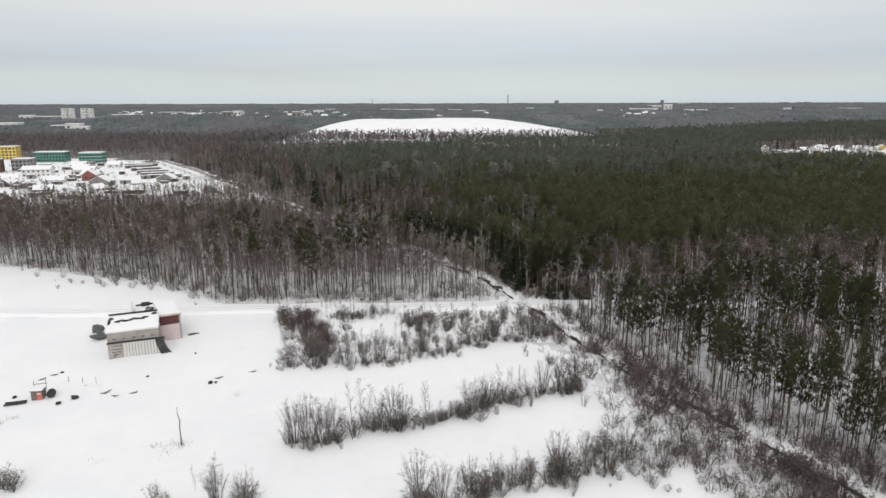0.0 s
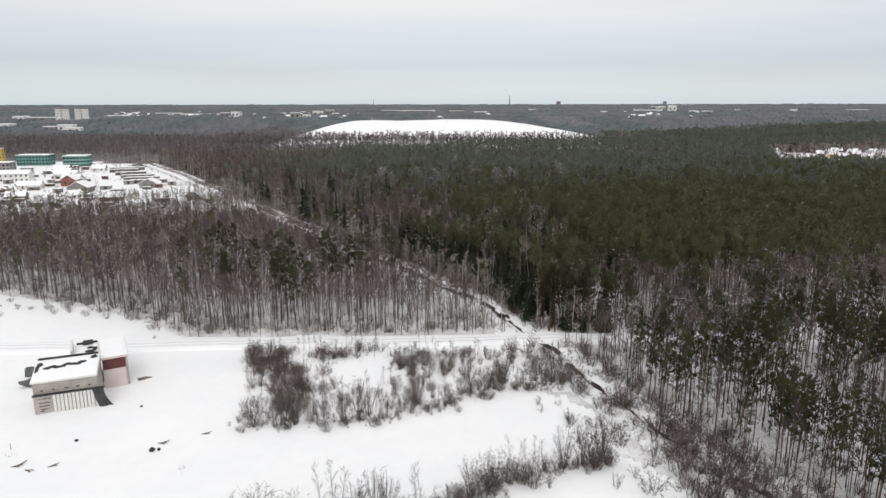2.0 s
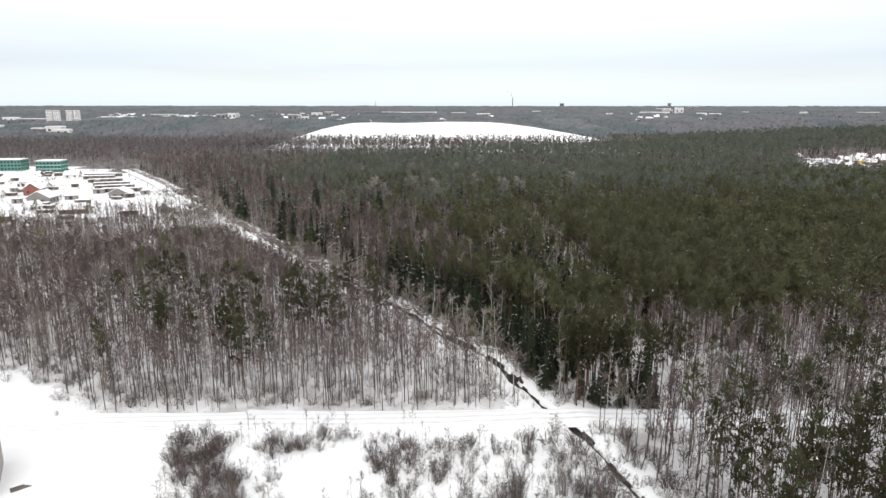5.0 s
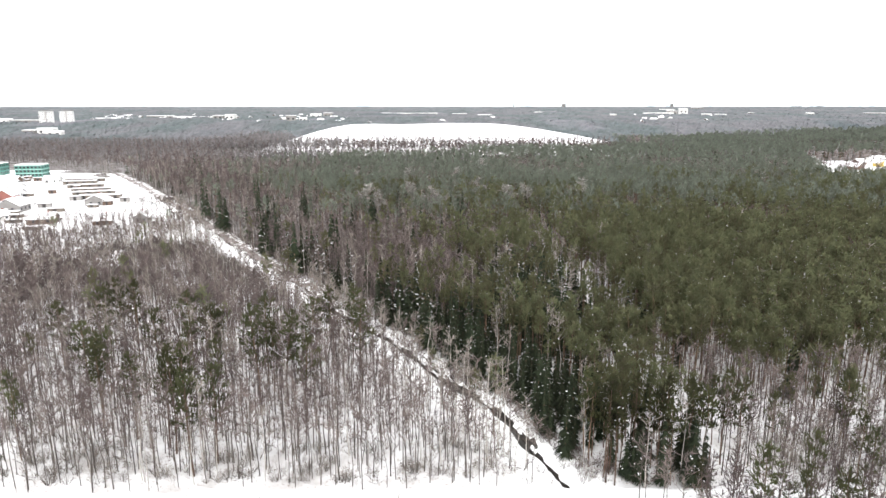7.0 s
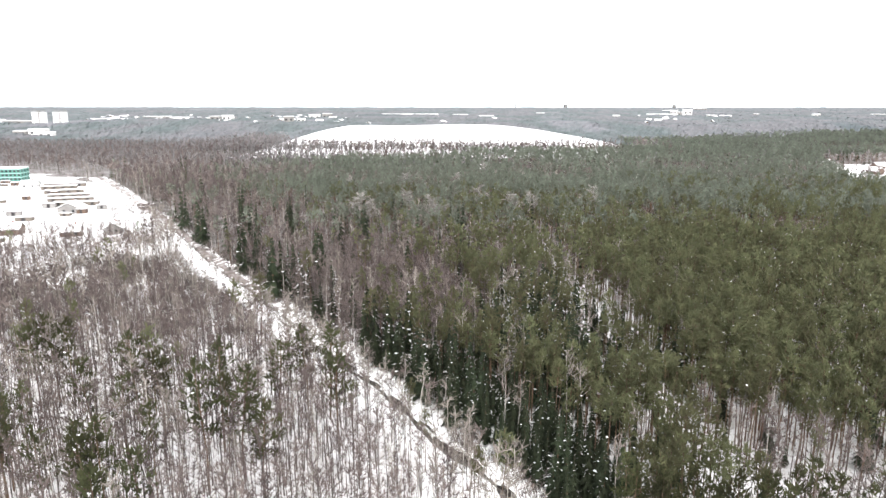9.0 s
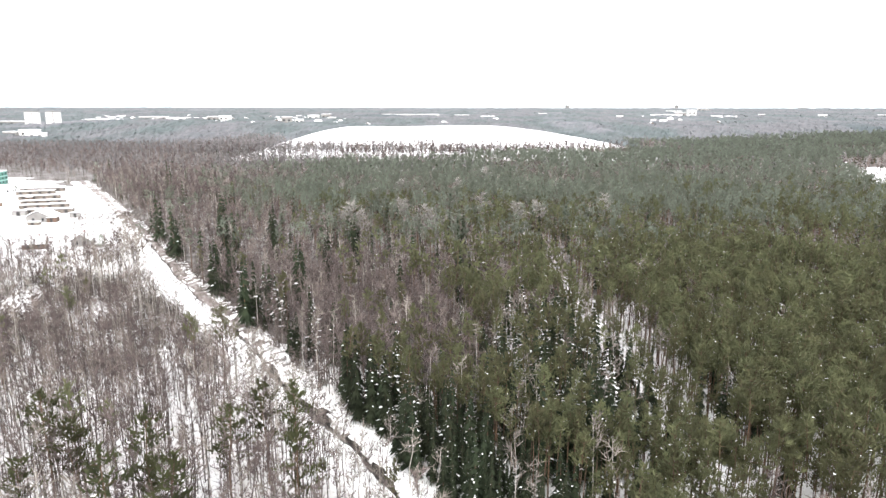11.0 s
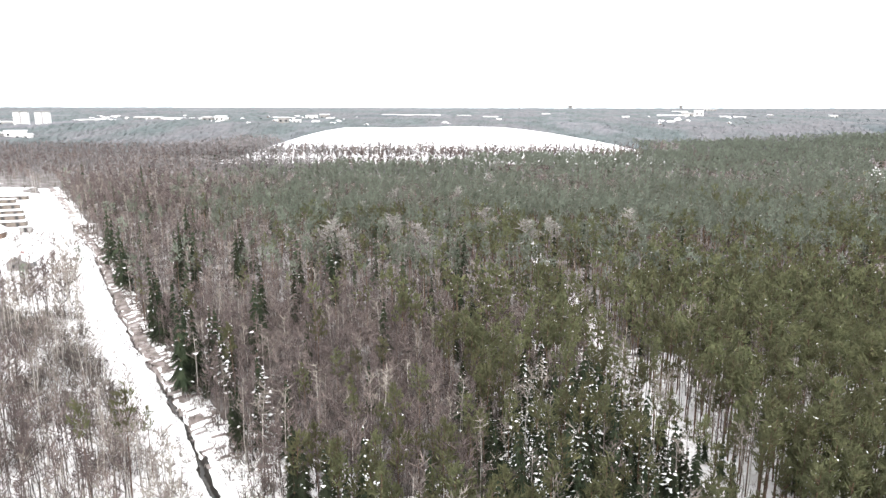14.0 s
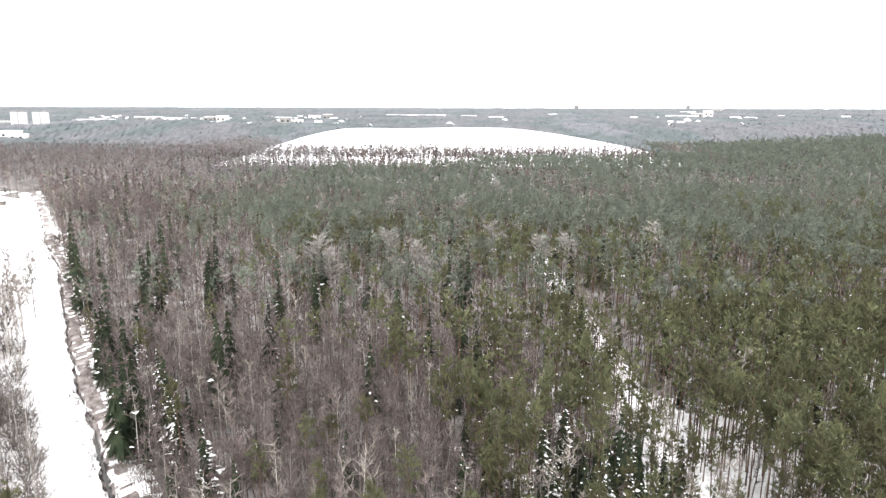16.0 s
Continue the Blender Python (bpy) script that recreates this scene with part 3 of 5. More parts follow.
def crown_form(kind, v):
    """The direction that each point of a crown faces, for the needles' shading."""
    r = np.hypot(v[:, 0], v[:, 1])[:, None] + 1e-6
    if kind in (3, 9):
        n = np.column_stack([v[:, 0], v[:, 1], 0.6 * (v[:, 2] - 12.2) + 1.1])
    else:
        n = np.column_stack([v[:, :2] / r, np.full(len(v), 0.9)])
    n /= np.linalg.norm(n, axis=1)[:, None]
    n += np.repeat(np.random.default_rng(8).normal(0, 0.10, (len(v) // 3 + 1, 3)), 3, 0)[:len(v)]
    return n / np.linalg.norm(n, axis=1)[:, None]


# ---------------------------------------------------------------- where the trees stand
def jittered(x0, x1, y0, y1, step, seed, fan=None):
    """Points on a shaken grid of that step; fan keeps those within that slope of the path."""
    rng = np.random.default_rng(seed)
    X, Y = np.meshgrid(np.arange(x0, x1, step), np.arange(y0, y1, step))
    X = X.ravel() + rng.uniform(-0.48, 0.48, X.size) * step
    Y = Y.ravel() + rng.uniform(-0.48, 0.48, Y.size) * step
    if fan:
        k = np.abs(X) < fan * Y + 25
        X, Y = X[k], Y[k]
    return X, Y, rng.random(X.size), rng


def pine_edge(y):
    return np.interp(y, PINE_Y[::-1], PINE_X[::-1])


def kinds_at(x, y, dice):
    """0 none, 1 red-brown bare tree, 2 pale bare tree, 3 pine, 4 spruce, for each place."""
    d, east = stream_distance(x, y), east_of_stream(x, y)
    big, mid = wobble(x, y, 60, 1), wobble(x, y, 22, 3)
    kind = np.zeros(x.shape, int)
    west = ~east & (y > np.interp(x, WOOD_X, WOOD_Y))
    kind[west] = np.where(dice[west] < 0.88, 1, 2)
    kind[west & (dice > 0.98) & (mid > 0)] = 3
    kind[west & (y < 255) & (dice < 0.09)] = 0
    clear = np.interp(y, [252, 278, 290, 330, 342, 360], [0.6, 0.4, -0.25, -0.2, 0.6, 0.9])
    open_west = west & (y > 252) & (wobble(x, y, 24, 7) > clear + np.interp(x, [-140, -122], [1.2, 0]))
    kind[open_west & (dice < 0.86)] = 0
    kind[open_west & (kind > 0) & (dice < 0.965)] = 2
    strip = np.interp(y, [180, 225, 250, 300, 345, 380], [3.0, 4.5, 6.0, 9.0, 8.5, 6.0])
    kind[west & (d < strip)] = 0
    kind[west & (d > strip) & (d < strip + 7) & (kind > 0) & (dice < 0.6)] = 2
    # east of the stream
    pine = east & (x > pine_edge(y) + 11 * mid)
    kind[east] = np.where(dice[east] < 0.86, 1, 2)
    kind[east & ~pine & (dice > 0.975)] = 4
    kind[east & ~pine & (dice > 0.945) & (dice < 0.975)] = 3
    kind[pine] = np.where(dice[pine] < 0.90, 3, np.where(dice[pine] < 0.955, 2, 4))
    kind[pine & (big > 0.42) & (dice < 0.55) & ((y > 330) | (x > 60))] = 1
    stand = pine & (y < 300) & (x < 46)
    kind[stand] = np.where(dice[stand] < 0.72, 3, np.where(dice[stand] < 0.96, 4, 2))
    grove = stand & (y > 254 + 8 * mid) & (x < 34)
    kind[grove] = np.where(dice[grove] < 0.56, 1, np.where(dice[grove] < 0.80, 3, np.where(dice[grove] < 0.93, 4, 2)))
    mixed = pine & (x < pine_edge(y) + 75) & (y > 270)
    kind[mixed & (dice < 0.22 + 0.2 * mid + 0.34 * np.clip((pine_edge(y) + 38 - x) / 25, 0, 1))] = 1
    kind[mixed & (dice > 0.80) & (dice < 0.88)] = 2
    pale = pine & (np.hypot((x + 2) / 14, (y - 402) / 22) < 1)
    kind[pale & (dice < 0.5)] = 2
    front = east & (y < 216 + 12 * mid) & (x > np.interp(y, [178, 180, 236], [-99, 46, 46])) & (y > 100)
    kind[front] = np.where(dice[front] < np.interp(x[front], [40, 58], [0.82, 0.74]) - 0.25 * mid[front], 1, 3)
    kind[front & (dice > 0.97)] = 2
    kind[front & (y < 212) & (dice < 0.27)] = 0
    kind[east & (x > 52) & (y > 180) & (y < 216) & (kind == 1) & (mid > -0.1) & (dice < 0.42)] = 0
    kind[front & (y > 148) & (y < 174) & (x < 60) & (kind == 3) & (dice < 0.88)] = 1
    kind[east & (x > 48) & (y > 170) & (y < 204 + 8 * mid) & (kind == 3) & (dice < 0.86)] = 1
    snowy = east & (np.hypot((x - 28) / 16, (y - 262) / 30) < 1)
    kind[snowy & (dice < 0.5)] = 4
    belt = east & (d > 3.5) & (d < np.interp(y, [185, 200, 238, 252, 300, 430], [0, 16, 15, 8, 6, 5])) & (y > 184) & (y < 430)
    kind[belt & (dice < np.interp(y, [190, 238, 252, 302, 430], [0.85, 0.8, 0.3, 0.12, 0.10]))] = 4
    kind[east & (d < np.interp(y, [200, 255, 275, 300], [3.5, 4.5, 5.5, 3.6]))] = 0
    kind[east & (y < 100) & (dice > 0.85)] = 0
    # the snowy ride through the pines
    ride = ride_x(y)
    kind[(np.abs(x - ride) < np.interp(y, [195, 215, 240, 330, 380, 430], [0.6, 1.1, 1.9, 1.9, 1.3, 0.5])) & (y > 195) & (y < 430)] = 0
    kind[inside(VILLAGE, x, y)] = np.where(dice[inside(VILLAGE, x, y)] < 0.84, 0, 1)
    kind[inside(PLOTS, x, y) | (np.abs(y - road_y(x)) < 3.4)] = 0
    kind[(y > 850 + 60 * np.clip(np.abs(x - 12) / 190 - 0.85, 0, 1)) & (x > -205) & (x < 250)] = 0
    fringe = (y > np.interp(x, [-150, -124, -78, -33, 5, 45, 95, 185, 260], [615, 650, 680, 690, 706, 765, 795, 830, 900]) + 16 * mid) & (kind == 3) & (x < 230)
    kind[fringe] = np.where(dice[fringe] < 0.5, 1, 2)
    kind[(y > 640) & (x < -100) & (kind == 1) & (dice < 0.35)] = 2
    return kind


HEIGHTS = {1: (0.72, 1.12), 2: (0.75, 1.2), 3: (0.72, 1.05), 4: (0.5, 1.1)}
SLOTS = {1: [BARK_GREY, TWIG_RED], 2: [BARK_BIRCH, TWIG_PALE], 3: [BARK_PINE, PINE, SNOW], 4: [BARK_PINE, SPRUCE, SNOW], 5: [BARK_GREY, TWIG_GREY], 6: [BARK_GREY, TWIG_PALE], 7: [BARK_GREY, TWIG_RED], 8: [BARK_PINE, SPRUCE, SNOW], 9: [BARK_PINE, PINE_DARK, SNOW], 10: [TWIG_ASH, TWIG_ASH], 11: [BARK_GREY, TWIG_GREY], 12: [TWIG_PALE, TWIG_GREY]}
BUILDERS = {1: bare_tree, 2: bare_tree, 3: pine_tree, 4: spruce_tree, 5: bush, 6: bush, 7: bush, 8: snowy_spruce, 9: dense_pine, 10: aspen_tree, 11: osier, 12: field_birch}


def sown(name, label, kind, places, lod, seed, variants=7, slots=None):
    """One object of kind stuff with a tree at each place (x, y, height factor, width factor)."""
    rng = np.random.default_rng(seed)
    shapes = [BUILDERS[kind](1000 * kind + 10 * lod + i, lod) for i in range(variants)]
    pick = rng.integers(0, variants, len(places))
    turn = rng.uniform(0, 6.28, len(places))
    tone = rng.random(len(places))
    V, Fa, M, T, N, base = [], [], [], [], [], 0
    for i, (v, f, m) in enumerate(shapes):
        q = places[pick == i]
        if not len(q):
            continue
        c, s = np.cos(turn[pick == i])[:, None], np.sin(turn[pick == i])[:, None]
        z = ground_z(q[:, 0], q[:, 1])[:, None] - 0.05
        x = (v[None, :, 0] * c - v[None, :, 1] * s) * q[:, 3:4] + q[:, 0:1]
        y = (v[None, :, 0] * s + v[None, :, 1] * c) * q[:, 3:4] + q[:, 1:2]
        V.append(np.stack([x, y, v[None, :, 2] * q[:, 2:3] + z], -1).reshape(-1, 3))
        Fa.append((f[None] + (base + np.arange(len(q)) * len(v))[:, None, None]).reshape(-1, 3))
        M.append(np.tile(m, len(q)))
        if kind in (3, 4, 8, 9):
            w = crown_form(kind, v)
            N.append(np.stack([w[None, :, 0] * c - w[None, :, 1] * s, w[None, :, 0] * s + w[None, :, 1] * c, np.broadcast_to(w[None, :, 2], x.shape)], -1).reshape(-1, 3))
        T.append(np.repeat(tone[pick == i], len(v)))
        base += len(q) * len(v)
    me = mesh_of(name, np.concatenate(V), np.concatenate(Fa), slots or SLOTS[kind], np.concatenate(M), np.concatenate(T), dome=np.concatenate(N) if N else None)
    return tagged(new(name, me), label, "bushes" if kind in (5, 6, 7) else "trees", kind="stuff")


def single_trees(name, label, category, group, kind, places, seed, variants=6):
    """Trees that stand as things of their own: an empty at the foot with stem and crown under it."""
    rng = np.random.default_rng(seed)
    firsts = []
    for i in range(variants):
        v, f, m = BUILDERS[kind](500 * kind + i, 0)
        ob = thing(name, label, category, Matrix.Identity(4), group)
        for title, choose in (("stem" if kind in (5, 6, 7, 11) else "trunk", m == 0), ("crown", m > 0)):
            used, inv = np.unique(f[choose], return_inverse=True)
            me = mesh_of(title, v[used], inv.reshape(-1, 3), SLOTS[kind], m[choose], dome=crown_form(kind, v)[used] if kind in (3, 4, 8, 9) else None)
            new(title, me).parent = ob
        firsts.append(ob)
    for i, (x, y, sz, sx) in enumerate(places):
        m = pose(x, y, float(ground_z(x, y)) - 0.05, 0, 0, rng.uniform(0, 360)) @ Matrix.Diagonal((sx, sx, sz, 1))
        if i < variants:
            firsts[i].matrix_basis = m
        else:
            copy_thing(firsts[i % variants], m)


def sized(x, y, kind, rng):
    lo, hi = HEIGHTS[kind]
    h = rng.uniform(lo, hi, len(x))
    if kind > 2:
        # younger growth along the western side of the ride
        h *= np.where((x > 35) & (x < 50) & (y > 225) & (y < 400), 0.8, 1.0)
    if kind == 3:
        h *= np.interp(y, [440, 540, 640, 720], [1.0, 0.82, 0.85, 1.0])
    if kind < 3:
        h *= np.where((y > 285) & (y < 470) & east_of_stream(x, y), 0.86, 1.0)
        h *= np.where((y > 770) & (np.abs(x) < 260), 1.55, np.where((x < -110) & (y > 285) & (y < 390) & ~east_of_stream(x, y), 0.68, 1.0))
    return np.column_stack([x, y, h, h * rng.uniform(0.85, 1.15, len(x)) * 1.0])


def known_pines(rng):
    """Pines that stand out singly among the bare trees."""
    spots = [(-75, 233), (-70, 234), (-72, 231), (-59, 202), (-61, 206), (-47, 213.5), (-44, 223), (-30.5, 205), (-41, 191), (-43, 193), (-35.5, 184), (-24.5, 225),
             (-21, 202), (-21, 232), (-12.5, 216.5), (-63, 213), (-30, 213), (-52, 228), (-44, 221), (-32, 216.5), (-58, 200), (-40, 194), (-66, 232), (-80, 226), (-54, 216), (-26, 208), (-50, 196), (-16, 228), (-38, 204), (-68, 214), (-33, 188),
             (45, 147), (62, 143), (58, 136), (64, 132), (51, 170), (54.5, 171), (69, 170), (40, 172)]
    p = np.array(spots, float)
    h = rng.uniform(0.74, 0.98, len(p)) * np.where(p[:, 0] > 0, np.where(p[:, 1] > 165, 0.6, 0.9), 1.17)
    return np.column_stack([p, h, h * rng.uniform(0.95, 1.25, len(p)) * np.where(p[:, 0] > 0, 0.9, 1.0)])


def known_spruces(rng):
    """Spruces that stand out singly along the stream and among the bare trees."""
    spots = [(-114, 407), (-110, 402), (-94, 375), (-91, 371), (-45.5, 304), (-43, 302), (-37, 330), (-59, 384), (-95, 437), (-33, 354), (-169, 553), (11, 368), (13, 370), (58, 420),
             (36, 336), (-10, 252), (-7, 250), (-12, 255), (-27, 376), (-64, 330), (-61, 327),  (-128, 470), (-150, 505), (84, 385), (56, 402), (11, 336), (-54, 364), (-83, 394), (-71, 366), (-31, 338), (-33, 314.5), (-24, 353), (8, 371), (-88, 413), (-56, 371), (-69, 369),
             (-62.9, 330), (-44.8, 299.5), (-111.8, 402.5), (-96.6, 380.5), (-78.2, 378.7), (-58.9, 379), (-93.8, 427), (-36.3, 321.7), (-26, 362), (-186, 588), (-130, 514), (8.8, 426.7), (38.4, 458.3), (96.7, 422), (42, 381.3)]
    p = np.array(spots, float)
    h = rng.uniform(1.1, 1.32, len(p))
    return np.column_stack([p, h, h * rng.uniform(0.85, 1.0, len(p))])


def plant_forest():
    near = jittered(-255, 255, 60, 345, 2.25, 21, fan=0.72)
    middle = jittered(-430, 430, 345, 580, 3.3, 22, fan=0.72)
    far = jittered(-820, 820, 580, 1030, 5.3, 23, fan=0.74)
    names = {1: ("bare_woods", "leafless red-brown birch and alder wood in snow"), 2: ("pale_bare_woods", "leafless pale birches and aspens in snow"),
             3: ("pine_woods", "dark green pine wood with flecks of snow"), 4: ("spruce_woods", "dark green spruces with snow on their boughs")}
    singles = {1: ("bare_tree", "slim leafless red-brown tree standing in snow", 300), 2: ("birch_tree", "leafless birch with a pale stem in snow", 150),
               3: ("pine_tree", "tall pine with a bare stem and green crown", 300), 4: ("spruce_tree", "dark green spruce with snow on its boughs", 160)}
    pale = np.array([(-46, 461), (-29, 447), (-27, 445), (-4, 447), (-37.6, 388), (-34, 391), (-28, 385), (-24, 376), (-2, 377), (2, 371), (5, 369), (35, 392), (44, 395), (73, 410), (23, 406), (13.5, 483), (33, 532), (-10, 399), (-14, 467)], float)
    rng = np.random.default_rng(17)
    h = rng.uniform(1.15, 1.35, len(pale))
    single_trees("aspen_tree", "tall leafless pale aspen rising among pines", "tree", "pale aspens among pines", 10, np.column_stack([pale, h * 0.95, h * 1.15]), 18)
    for lod, (x, y, dice, rng) in ((0, near), (1, middle), (2, far)):
        kind = kinds_at(x, y, dice)
        for k in (1, 2, 3, 4):
            # pines and spruces stand wider than the bare stems
            ok = kind == k
            if k in (3, 4) and lod == 0:
                ok &= rng.random(x.size) < (np.where((x > 25) & (x < 75) & (y > 210), 0.97, 0.85) if k == 3 else 0.95)
            if not ok.any():
                continue
            places = sized(x[ok], y[ok], k, rng)
            if k == 3 and lod == 0:
                single_trees("pine_tree", "bushy dark green pine among bare trees", "tree", "pine trees among bare trees", 9, known_pines(rng), 39)
            if k == 2 and lod == 0:
                big = np.array([(58.6, 311.7, 1.25, 1.8), (55.5, 304, 1.0, 1.4), (84, 250, 1.1, 1.5), (92, 255, 1.2, 1.6), (78, 262, 1.1, 1.5), (62, 222, 1.0, 1.3), (-3, 234, 0.8, 1.3), (1, 231, 0.75, 1.3), (5, 226, 0.7, 1.2)])
                places = np.concatenate([places, big])
            if k == 4 and lod == 0:
                places = np.concatenate([places, known_spruces(rng)])
            if lod == 0:
                places = places[np.argsort(places[:, 1] + 0.15 * np.abs(places[:, 0]))]
                name, label, count = singles[k]
                if k == 3:
                    front = places[places[:, 1] < 190]
                    single_trees("pine_tree", "tall dark pine at the edge of the wood", "tree", "pine trees at the edge of the wood", 9, front[:150], 47)
                    sown("edge_pine_woods", "tall dark pines at the edge of the wood", 9, front[150:], 0, 48, 6)
                    places, count = places[places[:, 1] >= 190], 110
                single_trees(name, label, "tree", name.split("_")[0] + " trees of the wood", k, places[:count], 40 + k)
                places = places[count:]
                side = (np.abs(places[:, 0]) > 92) | ((k == 3) & (places[:, 1] > 305))
                if side.any():
                    sown(names[k][0], names[k][1], k, places[side], 1, 64 + k)
                places = places[~side]
            if k == 3 and lod > 0:
                # the farther the pine, the likelier it takes the haze-tinted needles
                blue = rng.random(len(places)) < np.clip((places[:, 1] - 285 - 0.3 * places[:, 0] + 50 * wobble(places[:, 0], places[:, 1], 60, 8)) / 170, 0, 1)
                sown("blue_green_pine_woods", "far pine wood with haze tinted blue-green into its needles", k, places[blue], lod, 70 + lod, slots=[BARK_PINE, PINE_HAZED, SNOW])
                places = places[~blue]
            if len(places):
                # only the farthest pale trees get the haze-greyed twigs
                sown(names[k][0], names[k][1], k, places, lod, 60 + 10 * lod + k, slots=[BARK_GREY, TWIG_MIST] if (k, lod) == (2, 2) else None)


    x, y, dice, rng = jittered(-255, 255, 60, 345, 3.9, 29, fan=0.72)
    ok = in_wood(x, y) & (stream_distance(x, y) > 2.2) & (kinds_at(x, y, np.full(x.shape, 0.9)) > 0)
    h = rng.uniform(0.25, 0.8, x.size) * np.where(x > 30, 1.2, np.where(y < 215, 0.75, 1.0)) * np.where((y > 272) & (y < 345) & ~east_of_stream(x, y), 1.5, 1.0)
    ok &= (dice < 0.35) | (x < 30) | (y > 240)
    places = np.column_stack([x, y, h, h * rng.uniform(0.8, 1.5, x.size)])[ok]
    sown("undergrowth", "leafless brush and saplings on the forest floor", 6, places, 3, 91, 12)
    x, y, dice, rng = jittered(-75, 45, 240, 350, 2.6, 35)
    ok = east_of_stream(x, y) & (stream_distance(x, y) > 5) & (kinds_at(x, y, np.full(x.shape, 0.3)) == 1)
    h = rng.uniform(0.6, 1.9, x.size)
    sown("understorey", "leafless red-brown young growth under the bare trees", 7, np.column_stack([x, y, h, h * rng.uniform(0.5, 0.8, x.size)])[ok], 1, 95, 12)
    x, y, dice, rng = jittered(-430, 430, 345, 620, 7.4, 30, fan=0.72)
    ok = in_wood(x, y) & (kinds_at(x, y, np.full(x.shape, 0.3)) > 0)
    h = rng.uniform(0.6, 1.3, x.size)
    sown("undergrowth", "leafless brush and saplings on the forest floor", 6, np.column_stack([x, y, h, h * 1.6])[ok], 2, 92)


plant_forest()


def plant_snowy_spruces():
    """The stand of young spruces that still carry much snow, among the conifers east of the stream."""
    rng = np.random.default_rng(55)
    a, k = rng.uniform(0, 6.28, 75), np.sqrt(rng.random(75))
    x, y = 29 + 12 * k * np.cos(a), 266 + 27 * k * np.sin(a)
    h = rng.uniform(0.6, 1.15, 75)
    single_trees("snowy_spruce", "young spruce laden with snow", "tree", "snow-laden spruces", 8, np.column_stack([x, y, h, h * 0.95]), 56)
    # spruces with snow along the far bank of the stream
    spots = [(-43, 303), (-40, 299), (-37, 296), (-46, 309), (-28, 281), (-26, 278), (-60, 329), (-56, 324), (-13, 260), (-9, 257), (-5, 252)]
    p = np.array(spots, float) + rng.normal(0, 0.6, (len(spots), 2)) + (3, 2)
    h = rng.uniform(0.8, 1.2, len(p))
    single_trees("snowy_spruce", "dark spruce with snowy boughs beside the stream", "tree", "spruces beside the stream", 8, np.column_stack([p, h, h * 0.85]), 57)


plant_snowy_spruces()


def plant_bushes():
    """The rows of bushes in the open field and the scrub along the stream."""
    rng = np.random.default_rng(77)
    spots = []

    def row(points, width, count, lo, hi):
        p = np.array(points, float)
        for _ in range(count):
            a = rng.uniform(0, len(p) - 1.001)
            i = int(a)
            q = p[i] + (p[i + 1] - p[i]) * (a - i)
            s = rng.uniform(lo, hi)
            spots.append((q[0] + rng.normal() * width * 0.5, q[1] + rng.normal() * width * 0.5, s, s * rng.uniform(0.8, 1.15)))

    row([(-26, 100.5), (-21, 98.8), (-16.5, 100.2)], 1.6, 14, 0.5, 0.8)
    row([(-5, 106.6), (-1, 108), (2.6, 109.6)], 1.8, 16, 0.55, 0.9)
    row([(-16, 105.2), (-10.5, 105.4), (-5, 107)], 2.0, 22, 0.7, 1.1)
    row([(2.6, 109), (8, 112.3), (13.8, 115.8), (19.6, 118.2), (25.5, 119.5), (29.9, 121.5)], 2.4, 58, 0.6, 1.0)
    row([(-6, 80), (-3, 82.5), (3, 84), (10.5, 85.8)], 2.0, 16, 0.7, 1.1)
    row([(3, 85.5), (10.5, 86), (15, 88), (19.5, 89), (27, 92), (34, 96)], 3.2, 58, 0.6, 1.1)
    row([(27, 91), (33, 96), (40, 102)], 9, 70, 0.4, 0.9)
    row([(-35, 134), (-28, 133.2), (-16, 134.2), (-9, 136), (1, 140.5), (15, 147), (24, 150.5), (31, 154.5)], 2.6, 110, 0.3, 0.6)
    row([(-41, 83.5), (-40, 84)], 1.2, 3, 0.8, 1.1)
    row([(-29, 83), (-27, 84)], 1.0, 3, 0.7, 1.0)
    row([(-66, 88.5), (-64.5, 87)], 1.4, 4, 0.8, 1.2)
    row([(-115, 209), (-98, 201), (-80, 193), (-66, 181)], 4, 40, 0.3, 0.7)
    row([(-150, 211), (-130, 207), (-105, 201)], 7, 16, 0.3, 0.6)
    plot = np.array([(-45, 171.5), (-34.3, 132), (-28, 133), (-16, 133.8), (-9, 135.5), (1, 140), (15, 146.8), (24, 150), (32, 154), (32, 164), (22, 170), (-10, 172)], float)
    band = np.array([(-44, 169), (-35.5, 169), (-28.5, 155), (-24.5, 146.5), (-24, 138), (-29.7, 138.5), (-33.5, 149), (-40, 159)], float)
    stems, brown = [], []
    for _ in range(1300):
        x, y = rng.uniform(-45, 31), rng.uniform(131, 173)
        if not inside(plot, np.array(x), np.array(y)):
            continue
        hole = np.hypot((x + 30) / 4, (y - 160.5) / 4) < 1 or np.hypot((x + 15.5) / 7, (y - 157) / 8) < 1
        dark = inside(band, np.array(x), np.array(y))
        clump = np.hypot((x + 25) / 5, (y - 166) / 2.5) < 1 or np.hypot((x + 1) / 9, (y - 163) / 6) < 1
        if (hole and not dark and not clump) or rng.random() > (1.0 if dark else 0.9 if clump else 0.5):
            continue
        s = rng.uniform(0.4, 0.85) * (1.25 if dark else 1.0)
        (brown if dark or (clump and rng.random() < 0.6) else spots if rng.random() < 0.5 else stems).append((x, y, s, s * rng.uniform(0.7, 1.0)))
